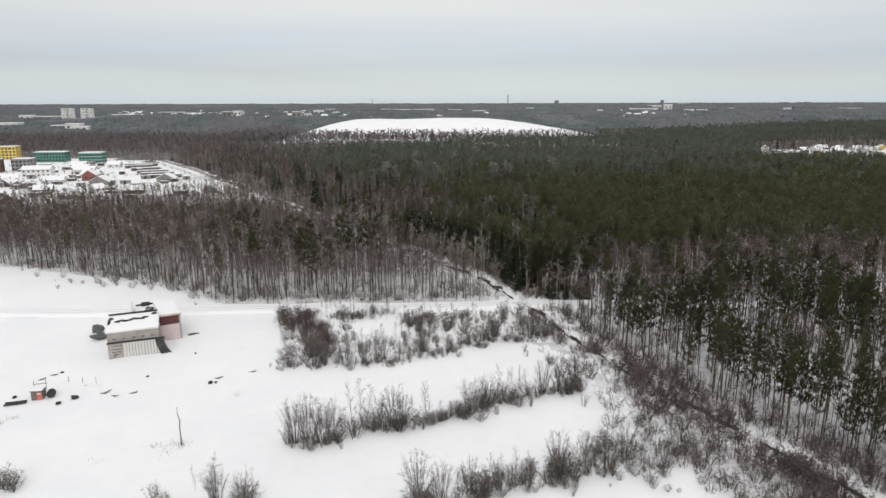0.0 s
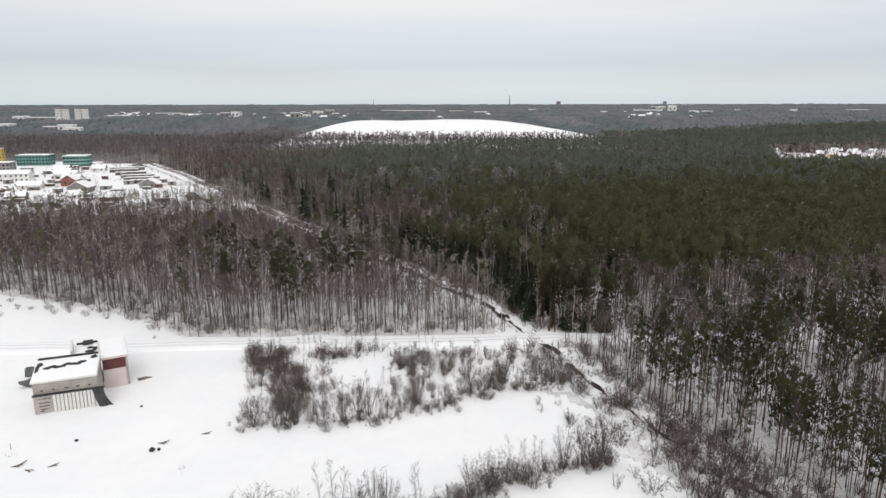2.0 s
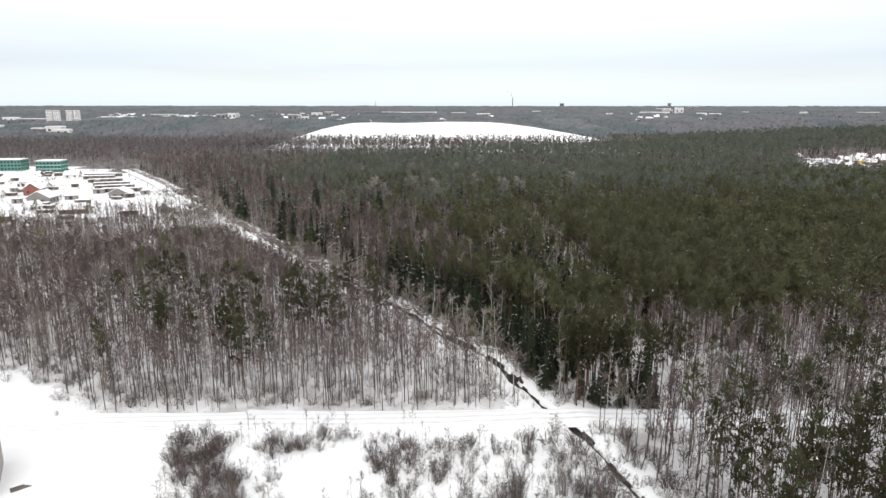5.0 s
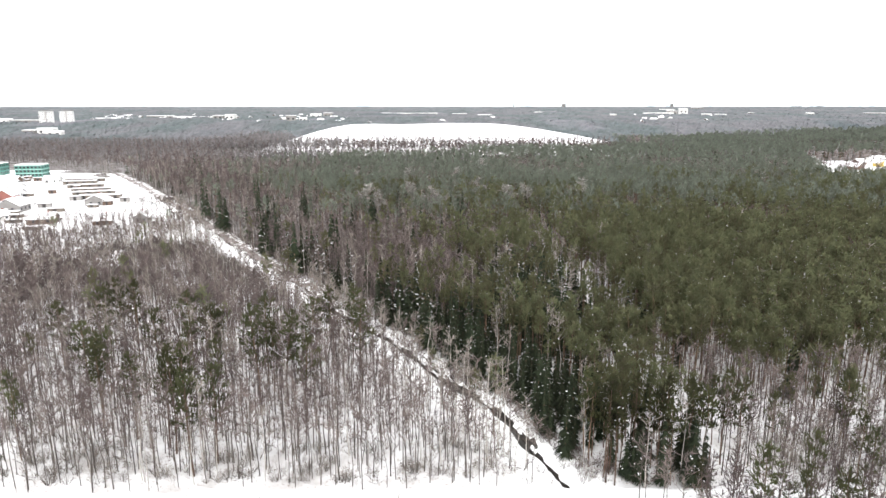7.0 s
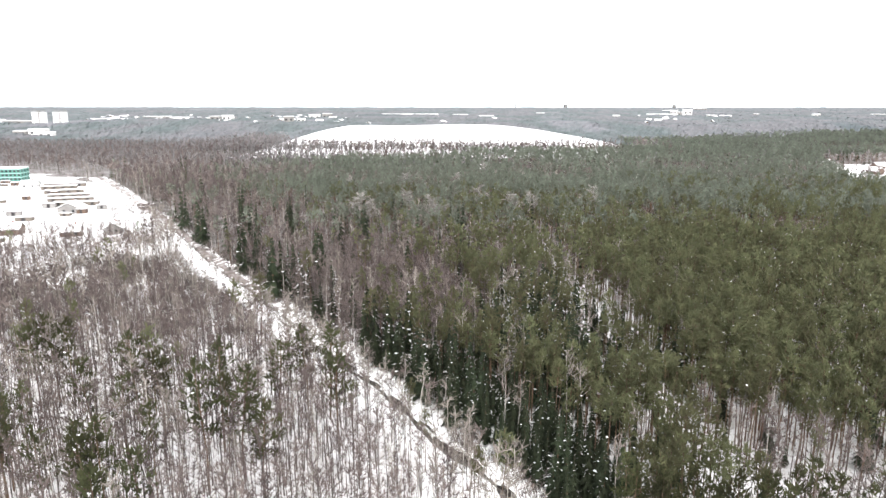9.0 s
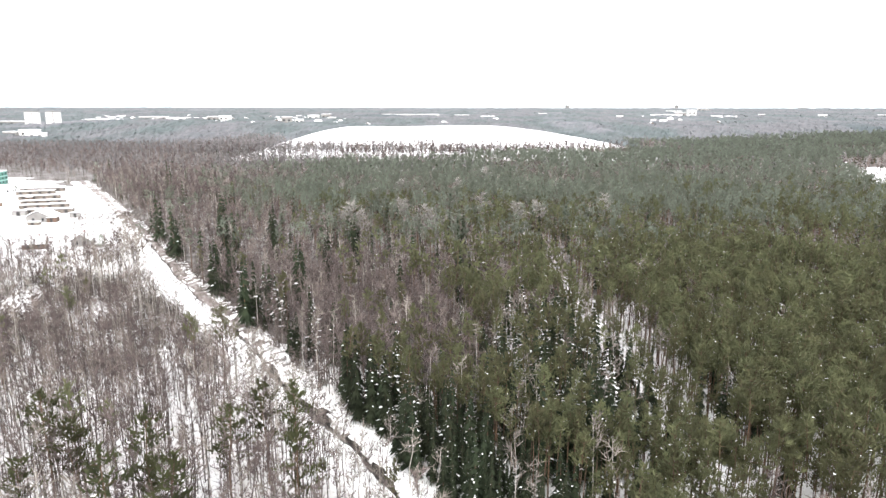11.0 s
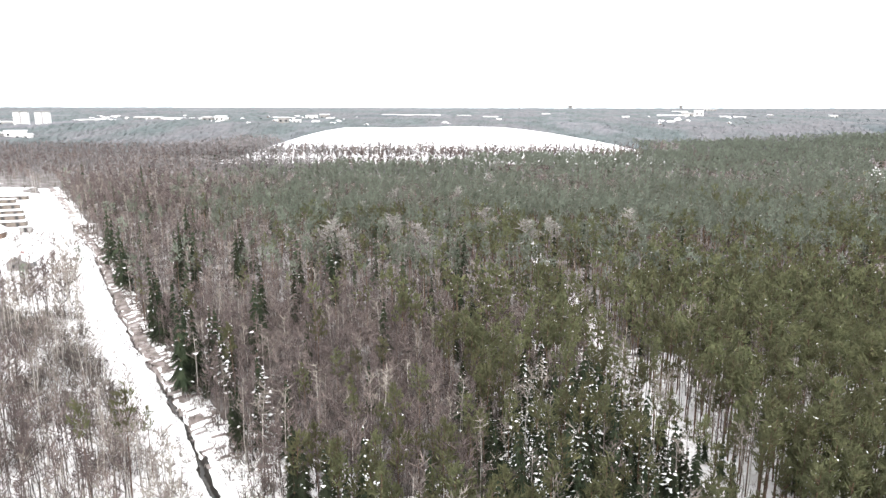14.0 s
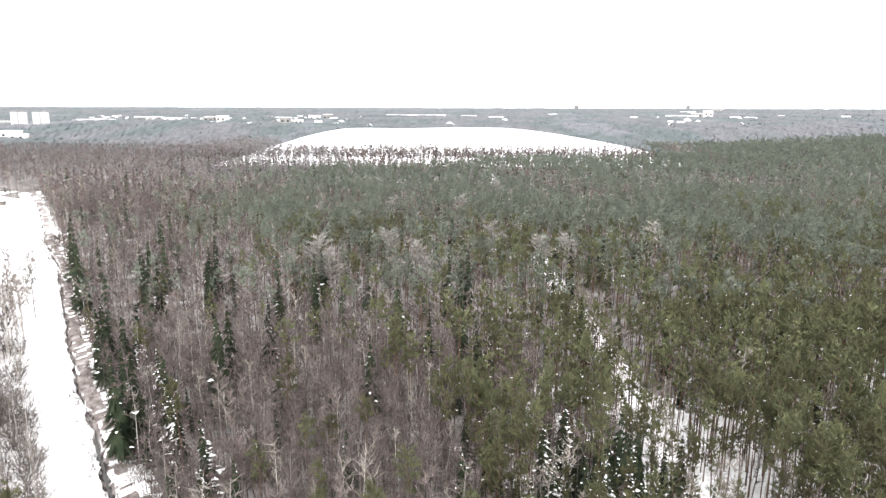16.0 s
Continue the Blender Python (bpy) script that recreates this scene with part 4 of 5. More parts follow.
    tall = [(-24.5, 100.5, 1.3), (-22.5, 101.5, 1.4), (-19.6, 100.4, 1.35), (-18.2, 101.6, 1.25), (-21, 99.8, 0.9), (-25.6, 99.8, 0.7), (-10.5, 105.5, 0.85), (-8, 106.5, 0.95), (-6.2, 107.2, 0.85), (-13, 105.4, 0.6),
            (-32.5, 84, 1.2), (-33.2, 84.6, 1.0), (-28.4, 83.6, 0.7), (-2.9, 83, 1.0), (0.5, 84, 0.8), (5, 85.5, 0.8), (9, 86.5, 0.9), (14, 88.5, 0.9), (18.5, 89.5, 1.0), (23, 90.3, 0.9), (27, 91.5, 1.0), (31, 96, 0.9), (36, 92, 1.0),
            (4, 110.5, 0.8), (6, 112, 0.85), (8.5, 113, 0.8), (10, 114, 0.8), (12, 115, 0.7), (16, 117.5, 0.85), (18, 118.4, 0.8), (21, 119.3, 0.9), (24.5, 120, 1.0), (26.4, 120.2, 0.9), (28, 121, 1.0)]
    for _ in range(46):
        a = rng.random()
        tall.append((-33 + 62 * a, np.interp(-33 + 62 * a, plot[1:9, 0], plot[1:9, 1]) + 0.6 + 5 * rng.random() ** 1.5, rng.uniform(0.4, 0.85)))
    for _ in range(16):
        tall.append((rng.uniform(-10, 26), rng.uniform(155, 168), rng.uniform(0.4, 0.7)))
    p = np.array(tall)
    single_trees("osier_bush", "tall upright leafless bush of many thin stems", "bush", "tall bushes of the field", 11, np.column_stack([p, p[:, 2] * 0.85]), 90)
    P = np.array(spots)
    P = P[rng.permutation(len(P))]
    single_trees("willow_bush", "leafless many-stemmed bush standing in snow", "bush", "bushes of the field", 5, P[:290], 78)
    sown("field_scrub", "leafless grey-brown scrub growing out of the snow", 5, P[290:], 0, 79)
    thin = []
    for _ in range(330):
        x, y = rng.uniform(-45, 31), rng.uniform(131, 173)
        if inside(plot, np.array(x), np.array(y)) and np.hypot((x + 15.5) / 7, (y - 157) / 8) > 1:
            thin.append((x, y, rng.uniform(0.2, 0.4), rng.uniform(0.3, 0.5)))
    for _ in range(260):
        x, y = rng.uniform(53, 88), 181.5 + 16 * rng.random() ** 1.4
        thin.append((x, y, rng.uniform(0.3, 0.6), rng.uniform(0.4, 0.7)))
    sown("sapling_thicket", "thin dark leafless saplings standing in snow", 1, np.array(thin[::2]), 0, 85)
    sown("birch_thicket", "thin pale leafless birches standing in snow", 2, np.array(thin[1::2]), 0, 88)
    low = []
    for x, y, _, _ in thin:
        for _ in (0, 1):
            s = rng.uniform(0.15, 0.4)
            low.append((x + rng.normal() * 1.3, y + rng.normal() * 1.3, s, s * rng.uniform(1.0, 1.8)))
    sown("low_scrub", "low leafless brush poking through the snow", 6, np.array(low), 3, 86, 12)
    open_scrub = []
    while len(open_scrub) < 680:
        y = rng.uniform(272, 348)
        x = np.interp(y, STREAM[:, 1], STREAM[:, 0]) - rng.uniform(11.5, 90)
        if x > -128 and wobble(x, y, 15, 6) > -0.25 and abs(x) < 0.75 * y:
            s = rng.uniform(0.6, 1.3)
            open_scrub.append((x, y, s, s * rng.uniform(0.9, 1.4)))
    sown("open_scrub", "leafless grey bushes in the snowy clearing", 5, np.array(open_scrub), 1, 87, 12)
    sown("brown_scrub", "dense leafless brown scrub growing out of the snow", 7, np.array(brown), 0, 84)
    spots[:] = [(x, y, s * 0.62, s * 0.62) for x, y, s, _ in stems]
    row([(-36, 134), (-16, 136), (0, 141), (18, 150), (26, 154)], 3, 34, 0.28, 0.5)
    row([(36, 132), (40, 120), (45, 110), (52, 98)], 4, 30, 0.35, 0.6)
    row([(-70, 181), (-50, 180), (-20, 180.5), (10, 182)], 1.5, 20, 0.3, 0.6)
    birches = [(-15.6, 107.4, 0.72), (-13.9, 107.0, 0.78), (-12.4, 106.8, 0.7), (-2.2, 107.6, 0.76), (-1.4, 108.0, 0.6), (11.8, 115.2, 0.7), (13.2, 115.9, 0.85), (14.6, 116.2, 0.8), (16.2, 117.0, 0.9), (17.4, 117.4, 0.75),
               (-36.6, 86.8, 0.62), (-33.4, 86.4, 0.78), (-27.5, 85.2, 0.55), (-41.2, 84.6, 0.4), (3.0, 86.0, 0.5), (7.5, 86.2, 0.72), (9.6, 86.8, 0.85), (11.8, 87.4, 0.8), (14.2, 88.2, 0.66), (18.2, 89.4, 0.9), (19.8, 89.8, 0.82), (21.5, 90.6, 0.7), (25.0, 92.0, 0.8), (28.5, 93.6, 0.7), (31.8, 95.2, 0.75), (35.5, 97.0, 0.8), (-65.5, 88.8, 0.5)]
    b = np.array(birches)
    single_trees("field_birch", "slender leafless young birch standing in snow", "tree", "birches of the field", 12, np.column_stack([b, b[:, 2] * 0.95]), 94)
    for x, y in ((-14.8, 106.3), (-13.3, 106.6), (-11.5, 106.2), (-3.1, 107.2), (-2.6, 107.9), (0.5, 108.2), (12.7, 115.6), (13.9, 115.9), (17, 118.6), (22, 119), (3, 85), (12, 88), (20, 90), (25, 91)):
        s = rng.uniform(0.62, 0.82)
        spots.append((x, y, s, s * 0.95))
    single_trees("birch_sapling", "young leafless birch among bushes in snow", "tree", "saplings of the field", 2, np.array(spots), 80)
    # dense brown scrub where the stream crosses the field's edge
    spots.clear()
    for _ in range(2000):
        y = rng.uniform(76, 178)
        x = np.interp(y, STREAM[:, 1], STREAM[:, 0]) + rng.normal() * np.interp(y, [76, 110, 178], [12, 8, 6]) + np.interp(y, [76, 120, 178], [-4, 1, 3])
        thick = np.interp(y, [80, 110, 140, 178], [1.0, 0.6, 0.3, 0.2])
        if rng.random() < thick and stream_distance(x, y) > 2.4:
            s = rng.uniform(0.4, 1.0)
            spots.append((x, y, s, s * rng.uniform(0.8, 1.2)))
    for _ in range(70):
        y = rng.uniform(181, 222)
        s = rng.uniform(0.4, 0.85)
        spots.append((np.interp(y, STREAM[:, 1], STREAM[:, 0]) + rng.uniform(2.0, 8.5), y, s, s * rng.uniform(0.9, 1.3)))
    for x, y in ((41.6, 129), (43, 124), (45, 118), (52, 105.5), (57.6, 90), (58.5, 86), (36, 140), (48, 112)):
        for _ in range(15):
            s = rng.uniform(0.9, 1.3)
            spots.append((x + rng.normal() * 1.6, y + rng.normal() * 1.4, s, s * rng.uniform(0.7, 0.95)))
    P = np.array(spots)
    P = P[np.abs(P[:, 1] - road_y(P[:, 0])) > 4]
    sown("bank_scrub", "dense leafless brown scrub beside the stream", 7, P, 1, 82, 12)
    # low scrub along the foot of the wood
    spots.clear()
    for _ in range(500):
        x = rng.uniform(-150, 16)
        s = rng.uniform(0.3, 0.8)
        spots.append((x, np.interp(x, WOOD_X, WOOD_Y) + abs(rng.normal()) * 9 + 2, s, s * rng.uniform(0.9, 1.4)))
    sown("edge_scrub", "low leafless scrub along the foot of the wood", 6, np.array(spots), 1, 83, 12)
    spots.clear()
    line, normal, _ = stream_line(1.6)
    for (px, py), (nx, ny) in zip(line, normal):
        if py < 470:
            for side in (-1, 1, 1, -1)[:4 if py > 250 else 2]:
                if rng.random() < np.interp(py, [100, 190, 260, 300, 470], [0.95, 0.9, 0.9, 0.9, 0.8]):
                    o = side * (rng.uniform(1.2, 5.5) if py < 270 else rng.uniform(0.5, 2.6) if side > 0 else rng.uniform(0.4, 6.0))
                    s = rng.uniform(0.25, 0.6) * (1.0 if py < 262 else 1.7 if side * o < 0 or abs(o) > 2.8 else 0.6)
                    spots.append((px + nx * o, py + ny * o, s, s * rng.uniform(0.9, 1.4)))
    P = np.array(spots)
    P = P[np.abs(P[:, 1] - road_y(P[:, 0])) > 3.6]
    sown("stream_scrub", "leafless pale brown scrub along the stream banks", 6, P[P[:, 1] <= 275], 1, 81, 12)
    sown("stream_scrub", "leafless red-brown scrub along the upper stream", 7, P[P[:, 1] > 275], 1, 89, 12)


plant_bushes()


# ---------------------------------------------------------------- building materials
CONCRETE = material("stained_concrete", [(0.30, 0.27, 0.245), (0.42, 0.39, 0.36)], 0.4, 6, 0.9, 0.02, fine=0.15)
GREY_PANEL = material("grey_painted_panel", [(0.33, 0.30, 0.285), (0.42, 0.39, 0.37)], 0.5, 5, 0.7, 0.01, fine=0.1)
WHITE_METAL = material("white_ribbed_metal", [(0.58, 0.575, 0.55), (0.72, 0.72, 0.70)], 0.5, 5, 0.5, 0, fine=0.08)
PINK = material("pale_pink_plaster", [(0.60, 0.50, 0.47), (0.70, 0.61, 0.58)], 0.3, 5, 0.85, 0.01, fine=0.08)
DARK_RED = material("dark_red_cladding", [(0.085, 0.022, 0.022), (0.13, 0.035, 0.033)], 0.5, 5, 0.6, 0, fine=0.15)
TARP = material("grey_green_tarpaulin", [(0.065, 0.072, 0.07), (0.12, 0.125, 0.12)], 0.6, 5, 0.6, 0.03, fine=0.15)
DARK = material("dark_roof_felt", [(0.022, 0.022, 0.023), (0.05, 0.048, 0.046)], 0.8, 5, 0.85, 0.02, fine=0.2)
WOOD = material("weathered_wood", [(0.11, 0.09, 0.075), (0.22, 0.19, 0.165)], 0.8, 6, 0.9, 0.02, fine=0.2, stretch=(1, 1, 4))
RED = material("faded_red_paint", [(0.45, 0.09, 0.07), (0.60, 0.16, 0.13)], 0.9, 5, 0.6, 0, fine=0.12)
GREEN = material("green_facade_panel", [(0.05, 0.17, 0.135), (0.075, 0.22, 0.18)], 0.1, 4, 0.6, 0, fine=0.08)
PALE_GREEN = material("pale_green_facade_panel", [(0.24, 0.42, 0.38), (0.32, 0.50, 0.45)], 0.1, 4, 0.6, 0, fine=0.08)
WHITE_PANEL = material("white_facade_panel", [(0.76, 0.76, 0.75), (0.84, 0.84, 0.83)], 0.15, 4, 0.7, 0, fine=0.06)
YELLOW = material("yellow_facade", [(0.55, 0.40, 0.08), (0.66, 0.50, 0.13)], 0.1, 4, 0.7, 0, fine=0.08)
WHITE_WALL = material("white_wall", [(0.62, 0.61, 0.59), (0.76, 0.755, 0.74)], 0.15, 5, 0.8, 0, fine=0.08)
GREY_WALL = material("grey_wall", [(0.20, 0.19, 0.185), (0.29, 0.28, 0.27)], 0.15, 5, 0.85, 0, fine=0.12)
BROWN_WALL = material("brown_timber_wall", [(0.085, 0.055, 0.04), (0.15, 0.10, 0.075)], 0.3, 5, 0.85, 0, fine=0.15)
RED_WALL = material("brick_red_wall", [(0.20, 0.075, 0.06), (0.27, 0.11, 0.09)], 0.3, 5, 0.85, 0, fine=0.12)
GLASS = material("dark_window_glass", [(0.02, 0.024, 0.028), (0.05, 0.055, 0.06)], 0.3, 2, 0.15)


SMOKE = material("white_smoke", [(0.8, 0.8, 0.8), (0.9, 0.9, 0.9)], 0.1, 2, 1.0)
SMOKE.node_tree.nodes["Principled BSDF"].inputs["Alpha"].default_value = 0.35


def at_ground(x, y, turn=0.0, dz=0.0):
    return pose(x, y, float(ground_z(x, y)) + dz, 0, 0, turn)


def lump(bm, x, y, z, rx, ry, rz, seed, rough=0.25):
    """Adds an uneven rounded lump."""
    made = bmesh.ops.create_icosphere(bm, subdivisions=2, radius=1)
    for v in made["verts"]:
        k = 1 + rough * noise.noise(v.co * 1.7 + Vector((seed, 2 * seed, 0)))
        v.co = Vector((x + v.co.x * rx * k, y + v.co.y * ry * k, z + v.co.z * rz * k))
    return bm


def snow_slab(bm, x0, x1, y0, y1, z, thick, seed):
    """Adds a layer of snow with a soft uneven top over a flat rectangle."""
    nx, ny = max(3, int((x1 - x0) / 0.7)), max(3, int((y1 - y0) / 0.7))
    top = [[bm.verts.new((x0 + (x1 - x0) * i / nx, y0 + (y1 - y0) * j / ny,
                          z + thick * (0.45 if i in (0, nx) or j in (0, ny) else 1.0) * (0.9 + 0.35 * noise.noise(Vector((i * 0.4, j * 0.4, seed)))))) for i in range(nx + 1)] for j in range(ny + 1)]
    for j in range(ny):
        for i in range(nx):
            bm.faces.new((top[j][i], top[j][i + 1], top[j + 1][i + 1], top[j + 1][i]))
    ring = [top[0][i] for i in range(nx + 1)] + [top[j][nx] for j in range(1, ny + 1)] + [top[ny][i] for i in range(nx - 1, -1, -1)] + [top[j][0] for j in range(ny - 1, 0, -1)]
    low = [bm.verts.new((v.co.x, v.co.y, z)) for v in ring]
    for i in range(len(ring)):
        j = (i + 1) % len(ring)
        bm.faces.new((ring[j], ring[i], low[i], low[j]))
    return bm


# ---------------------------------------------------------------- the derelict building in the field
def sheared(bm, slope):
    """Lifts each point with its depth, for a sloping roof."""
    for v in bm.verts:
        v.co.z += slope * v.co.y
    return bm


def make_derelict():
    b = thing("derelict_building", "derelict block with white ribbed front and snowy sloping roof", "building", at_ground(-74.9, 138.1, 21, -0.15))
    S = 0.2
    wall = prism(bmesh.new(), [(0.62, 0.0), (7.6, 0.0), (7.6, 6.1 + S * 7.6), (0.62, 6.1 + S * 0.62)], -10.7, 0.0)
    bmesh.ops.rotate(wall, verts=wall.verts, matrix=Matrix.Rotation(radians(90), 3, "Z"))
    part("wall", wall, CONCRETE, b, "stained grey-brown concrete walls")
    for i in range(5):
        x = 0.25 + 2.08 * i
        box_part("wall_panel", b, CONCRETE, x, x + 1.9, 0.54, 0.617, 4.35, 5.75, 0.02)
    for i, w in enumerate((0.5, 0.35, 0.7, 0.6, 0.5)):
        box_part("dark_opening", b, DARK, 1.2 + 2.0 * i, 1.2 + 2.0 * i + w, 0.50, 0.536, 4.5, 4.72)
    part("cornice", sheared(box(bmesh.new(), -0.25, 10.95, 0.3, 7.9, 6.12, 6.45, 0.05), S), WHITE_WALL, b, "pale concrete roof edge")
    part("roof_snow", sheared(snow_slab(bmesh.new(), -0.15, 10.85, 0.4, 7.7, 6.45, 0.26, 3), S), SNOW, b, "snow lying on the sloping roof")
    patches = [(2.1 + 0.85 * i, 4.3 + 0.30 * math.sin(i * 1.9) + 0.10 * i, 6.72, 0.75, 0.42, 0.10, i) for i in range(8)]
    patches += [(0.35, 4.6, 6.72, 0.35, 1.3, 0.14, 9), (0.7, 5.8, 6.74, 0.5, 0.6, 0.2, 11), (9.9, 6.5, 6.74, 0.6, 0.55, 0.22, 12)]
    for spot in patches:
        part("bare_roof_patch", sheared(lump(bmesh.new(), *spot, 0.6), S), DARK, b, "bare dark roofing felt showing through the snow")
    part("back_parapet", sheared(box(bmesh.new(), 0.0, 10.6, 7.72, 7.9, 6.46, 6.95, 0.03), S), DARK, b, "dark parapet along the back of the roof")
    # the lower front
    box_part("front_block", b, GREY_PANEL, 0.0, 10.9, 0.06, 0.617, 0.0, 3.75, 0.03)
    box_part("ledge", b, DARK, -0.15, 12.0, -0.12, 0.53, 3.76, 3.98, 0.03, "dark ledge over the lower front")
    box_part("sign_board", b, GREY_PANEL, 0.15, 3.05, 0.0, 0.055, 0.3, 3.6, 0.02, "grey-brown board with worn dark lines")
    for z, x0, x1 in ((3.1, 0.9, 1.2), (3.1, 1.4, 2.3), (3.1, 2.5, 2.85), (2.3, 0.8, 2.8), (1.65, 0.8, 2.6), (1.05, 1.0, 2.2), (0.7, 1.0, 1.7)):
        box_part("sign_bar", b, DARK, x0, x1, -0.03, -0.003, z, z + 0.15)
    rib = bmesh.new()
    box(rib, 0, 0.5, -0.14, 0.05, 0.12, 3.68, 0.05)
    mesh_rib = part("front_rib", rib, WHITE_METAL, b, "white ribbed metal sheet")
    mesh_rib.location = (3.2, 0, 0)
    for i in range(1, 12):
        r = new("front_rib", mesh_rib.data)
        r.parent, r.location = b, (3.2 + 0.64 * i, 0.02 * (i % 2), 0)
    # tarpaulin that hangs over the corner and spreads on the ground
    t = bmesh.new()
    rows = []
    for j in range(13):
        v = j / 12
        row = []
        for i in range(9):
            u = i / 8
            sweep = 1.5 * v ** 2.2
            row.append(t.verts.new((9.9 + 2.0 * u + sweep * (0.5 + 0.6 * u) - 0.1 * v + 0.5 * v * (1 - u), -0.24 - 0.5 * v ** 2 + 0.12 * math.sin(6 * u + 3 * v) * (0.3 + v), max(0.06, 3.9 * (1 - v)) + 0.05 * math.sin(7 * u))))
        rows.append(row)
    for j in range(12):
        for i in range(8):
            t.faces.new((rows[j][i], rows[j][i + 1], rows[j + 1][i + 1], rows[j + 1][i]))
    bmesh.ops.solidify(t, geom=t.faces[:], thickness=0.04)
    part("tarpaulin", t, TARP, b, "grey-green tarpaulin hanging over the corner")
    # the pink annex with its deep flat roof, which runs on behind the first block
    wing = thing("pink_annex", "pale pink annex with dark red recess and snowy roof", "building", at_ground(-67.7, 149.9, 29, -0.15))
    box_part("wall", wing, PINK, 0, 4.25, 0, 11.6, 0, 4.05, 0.03, "pale pink plaster")
    box_part("recess", wing, DARK_RED, 0.02, 4.23, 0.12, 11.5, 4.05, 6.35, 0.02, "dark red recess under the roof")
    box_part("side_pier", wing, GREY_PANEL, 4.255, 4.7, 0.25, 11.6, 0, 6.35, 0.03, "grey side wall")
    box_part("roof_edge", wing, PINK, -0.2, 4.95, -0.25, 11.8, 6.36, 6.8, 0.05)
    part("roof_snow", snow_slab(bmesh.new(), -0.1, 4.85, -0.15, 11.7, 6.8, 0.25, 8), SNOW, wing)
    back = thing("rear_block", "pale rear block with a snow-covered roof and rubble", "building", at_ground(-67.7, 149.9, 29, -0.15))
    box_part("wall", back, WHITE_WALL, -5.0, -0.25, 4.2, 11.6, 0, 6.3, 0.04)
    box_part("end_wall", back, WHITE_WALL, -5.5, -5.01, 4.0, 11.8, 0, 7.9, 0.04, "pale grey end wall standing over the roof")
    part("roof_snow", snow_slab(bmesh.new(), -4.95, -0.3, 4.25, 11.5, 6.3, 0.3, 5), SNOW, back)
    v = bmesh.new()
    for k, (x, y) in enumerate(((-1.6, 5.2), (-1.2, 6.4), (-2.3, 6.0), (-0.9, 7.6), (-1.8, 8.2))):
        lump(v, x, y, 6.72, 0.5 + 0.1 * (k % 3), 0.4, 0.22, 3 + k, 0.6)
    part("rubble", v, DARK, back, "dark rubble lying on the roof")
    box_part("parapet", back, DARK, -4.4, -0.4, 11.3, 11.58, 6.6, 7.0, 0.03)
    box_part("vent", back, DARK, -3.2, -1.2, 10.4, 11.25, 6.62, 7.5, 0.06, "dark vent box")
    for i, (x, y, r) in enumerate(((-86.6, 156.3, 1.5), (-83.6, 151.2, 1.4))):
        heap = part("tarp_heap", lump(bmesh.new(), 0, 0, r * 0.6, r * (1.0, 1.6)[i], r * 0.8, r * (0.9, 0.6)[i], 20 + i, 0.4), TARP)
        heap.matrix_world = at_ground(x, y, 25 * i)
        tagged(heap, "heap under dark grey tarpaulin beside the derelict block", "heap", "heaps beside the derelict block")
    planks = thing("plank_pile", "weathered planks lying in snow beside the annex", "planks", at_ground(-61.9, 155.2, 40))
    for i in range(4):
        box_part("plank", planks, WOOD, -1.4, 1.4 - 0.3 * i, -0.6 + 0.33 * i, -0.36 + 0.33 * i, -0.02, 0.12 + 0.05 * (i % 2), 0.02)


make_derelict()


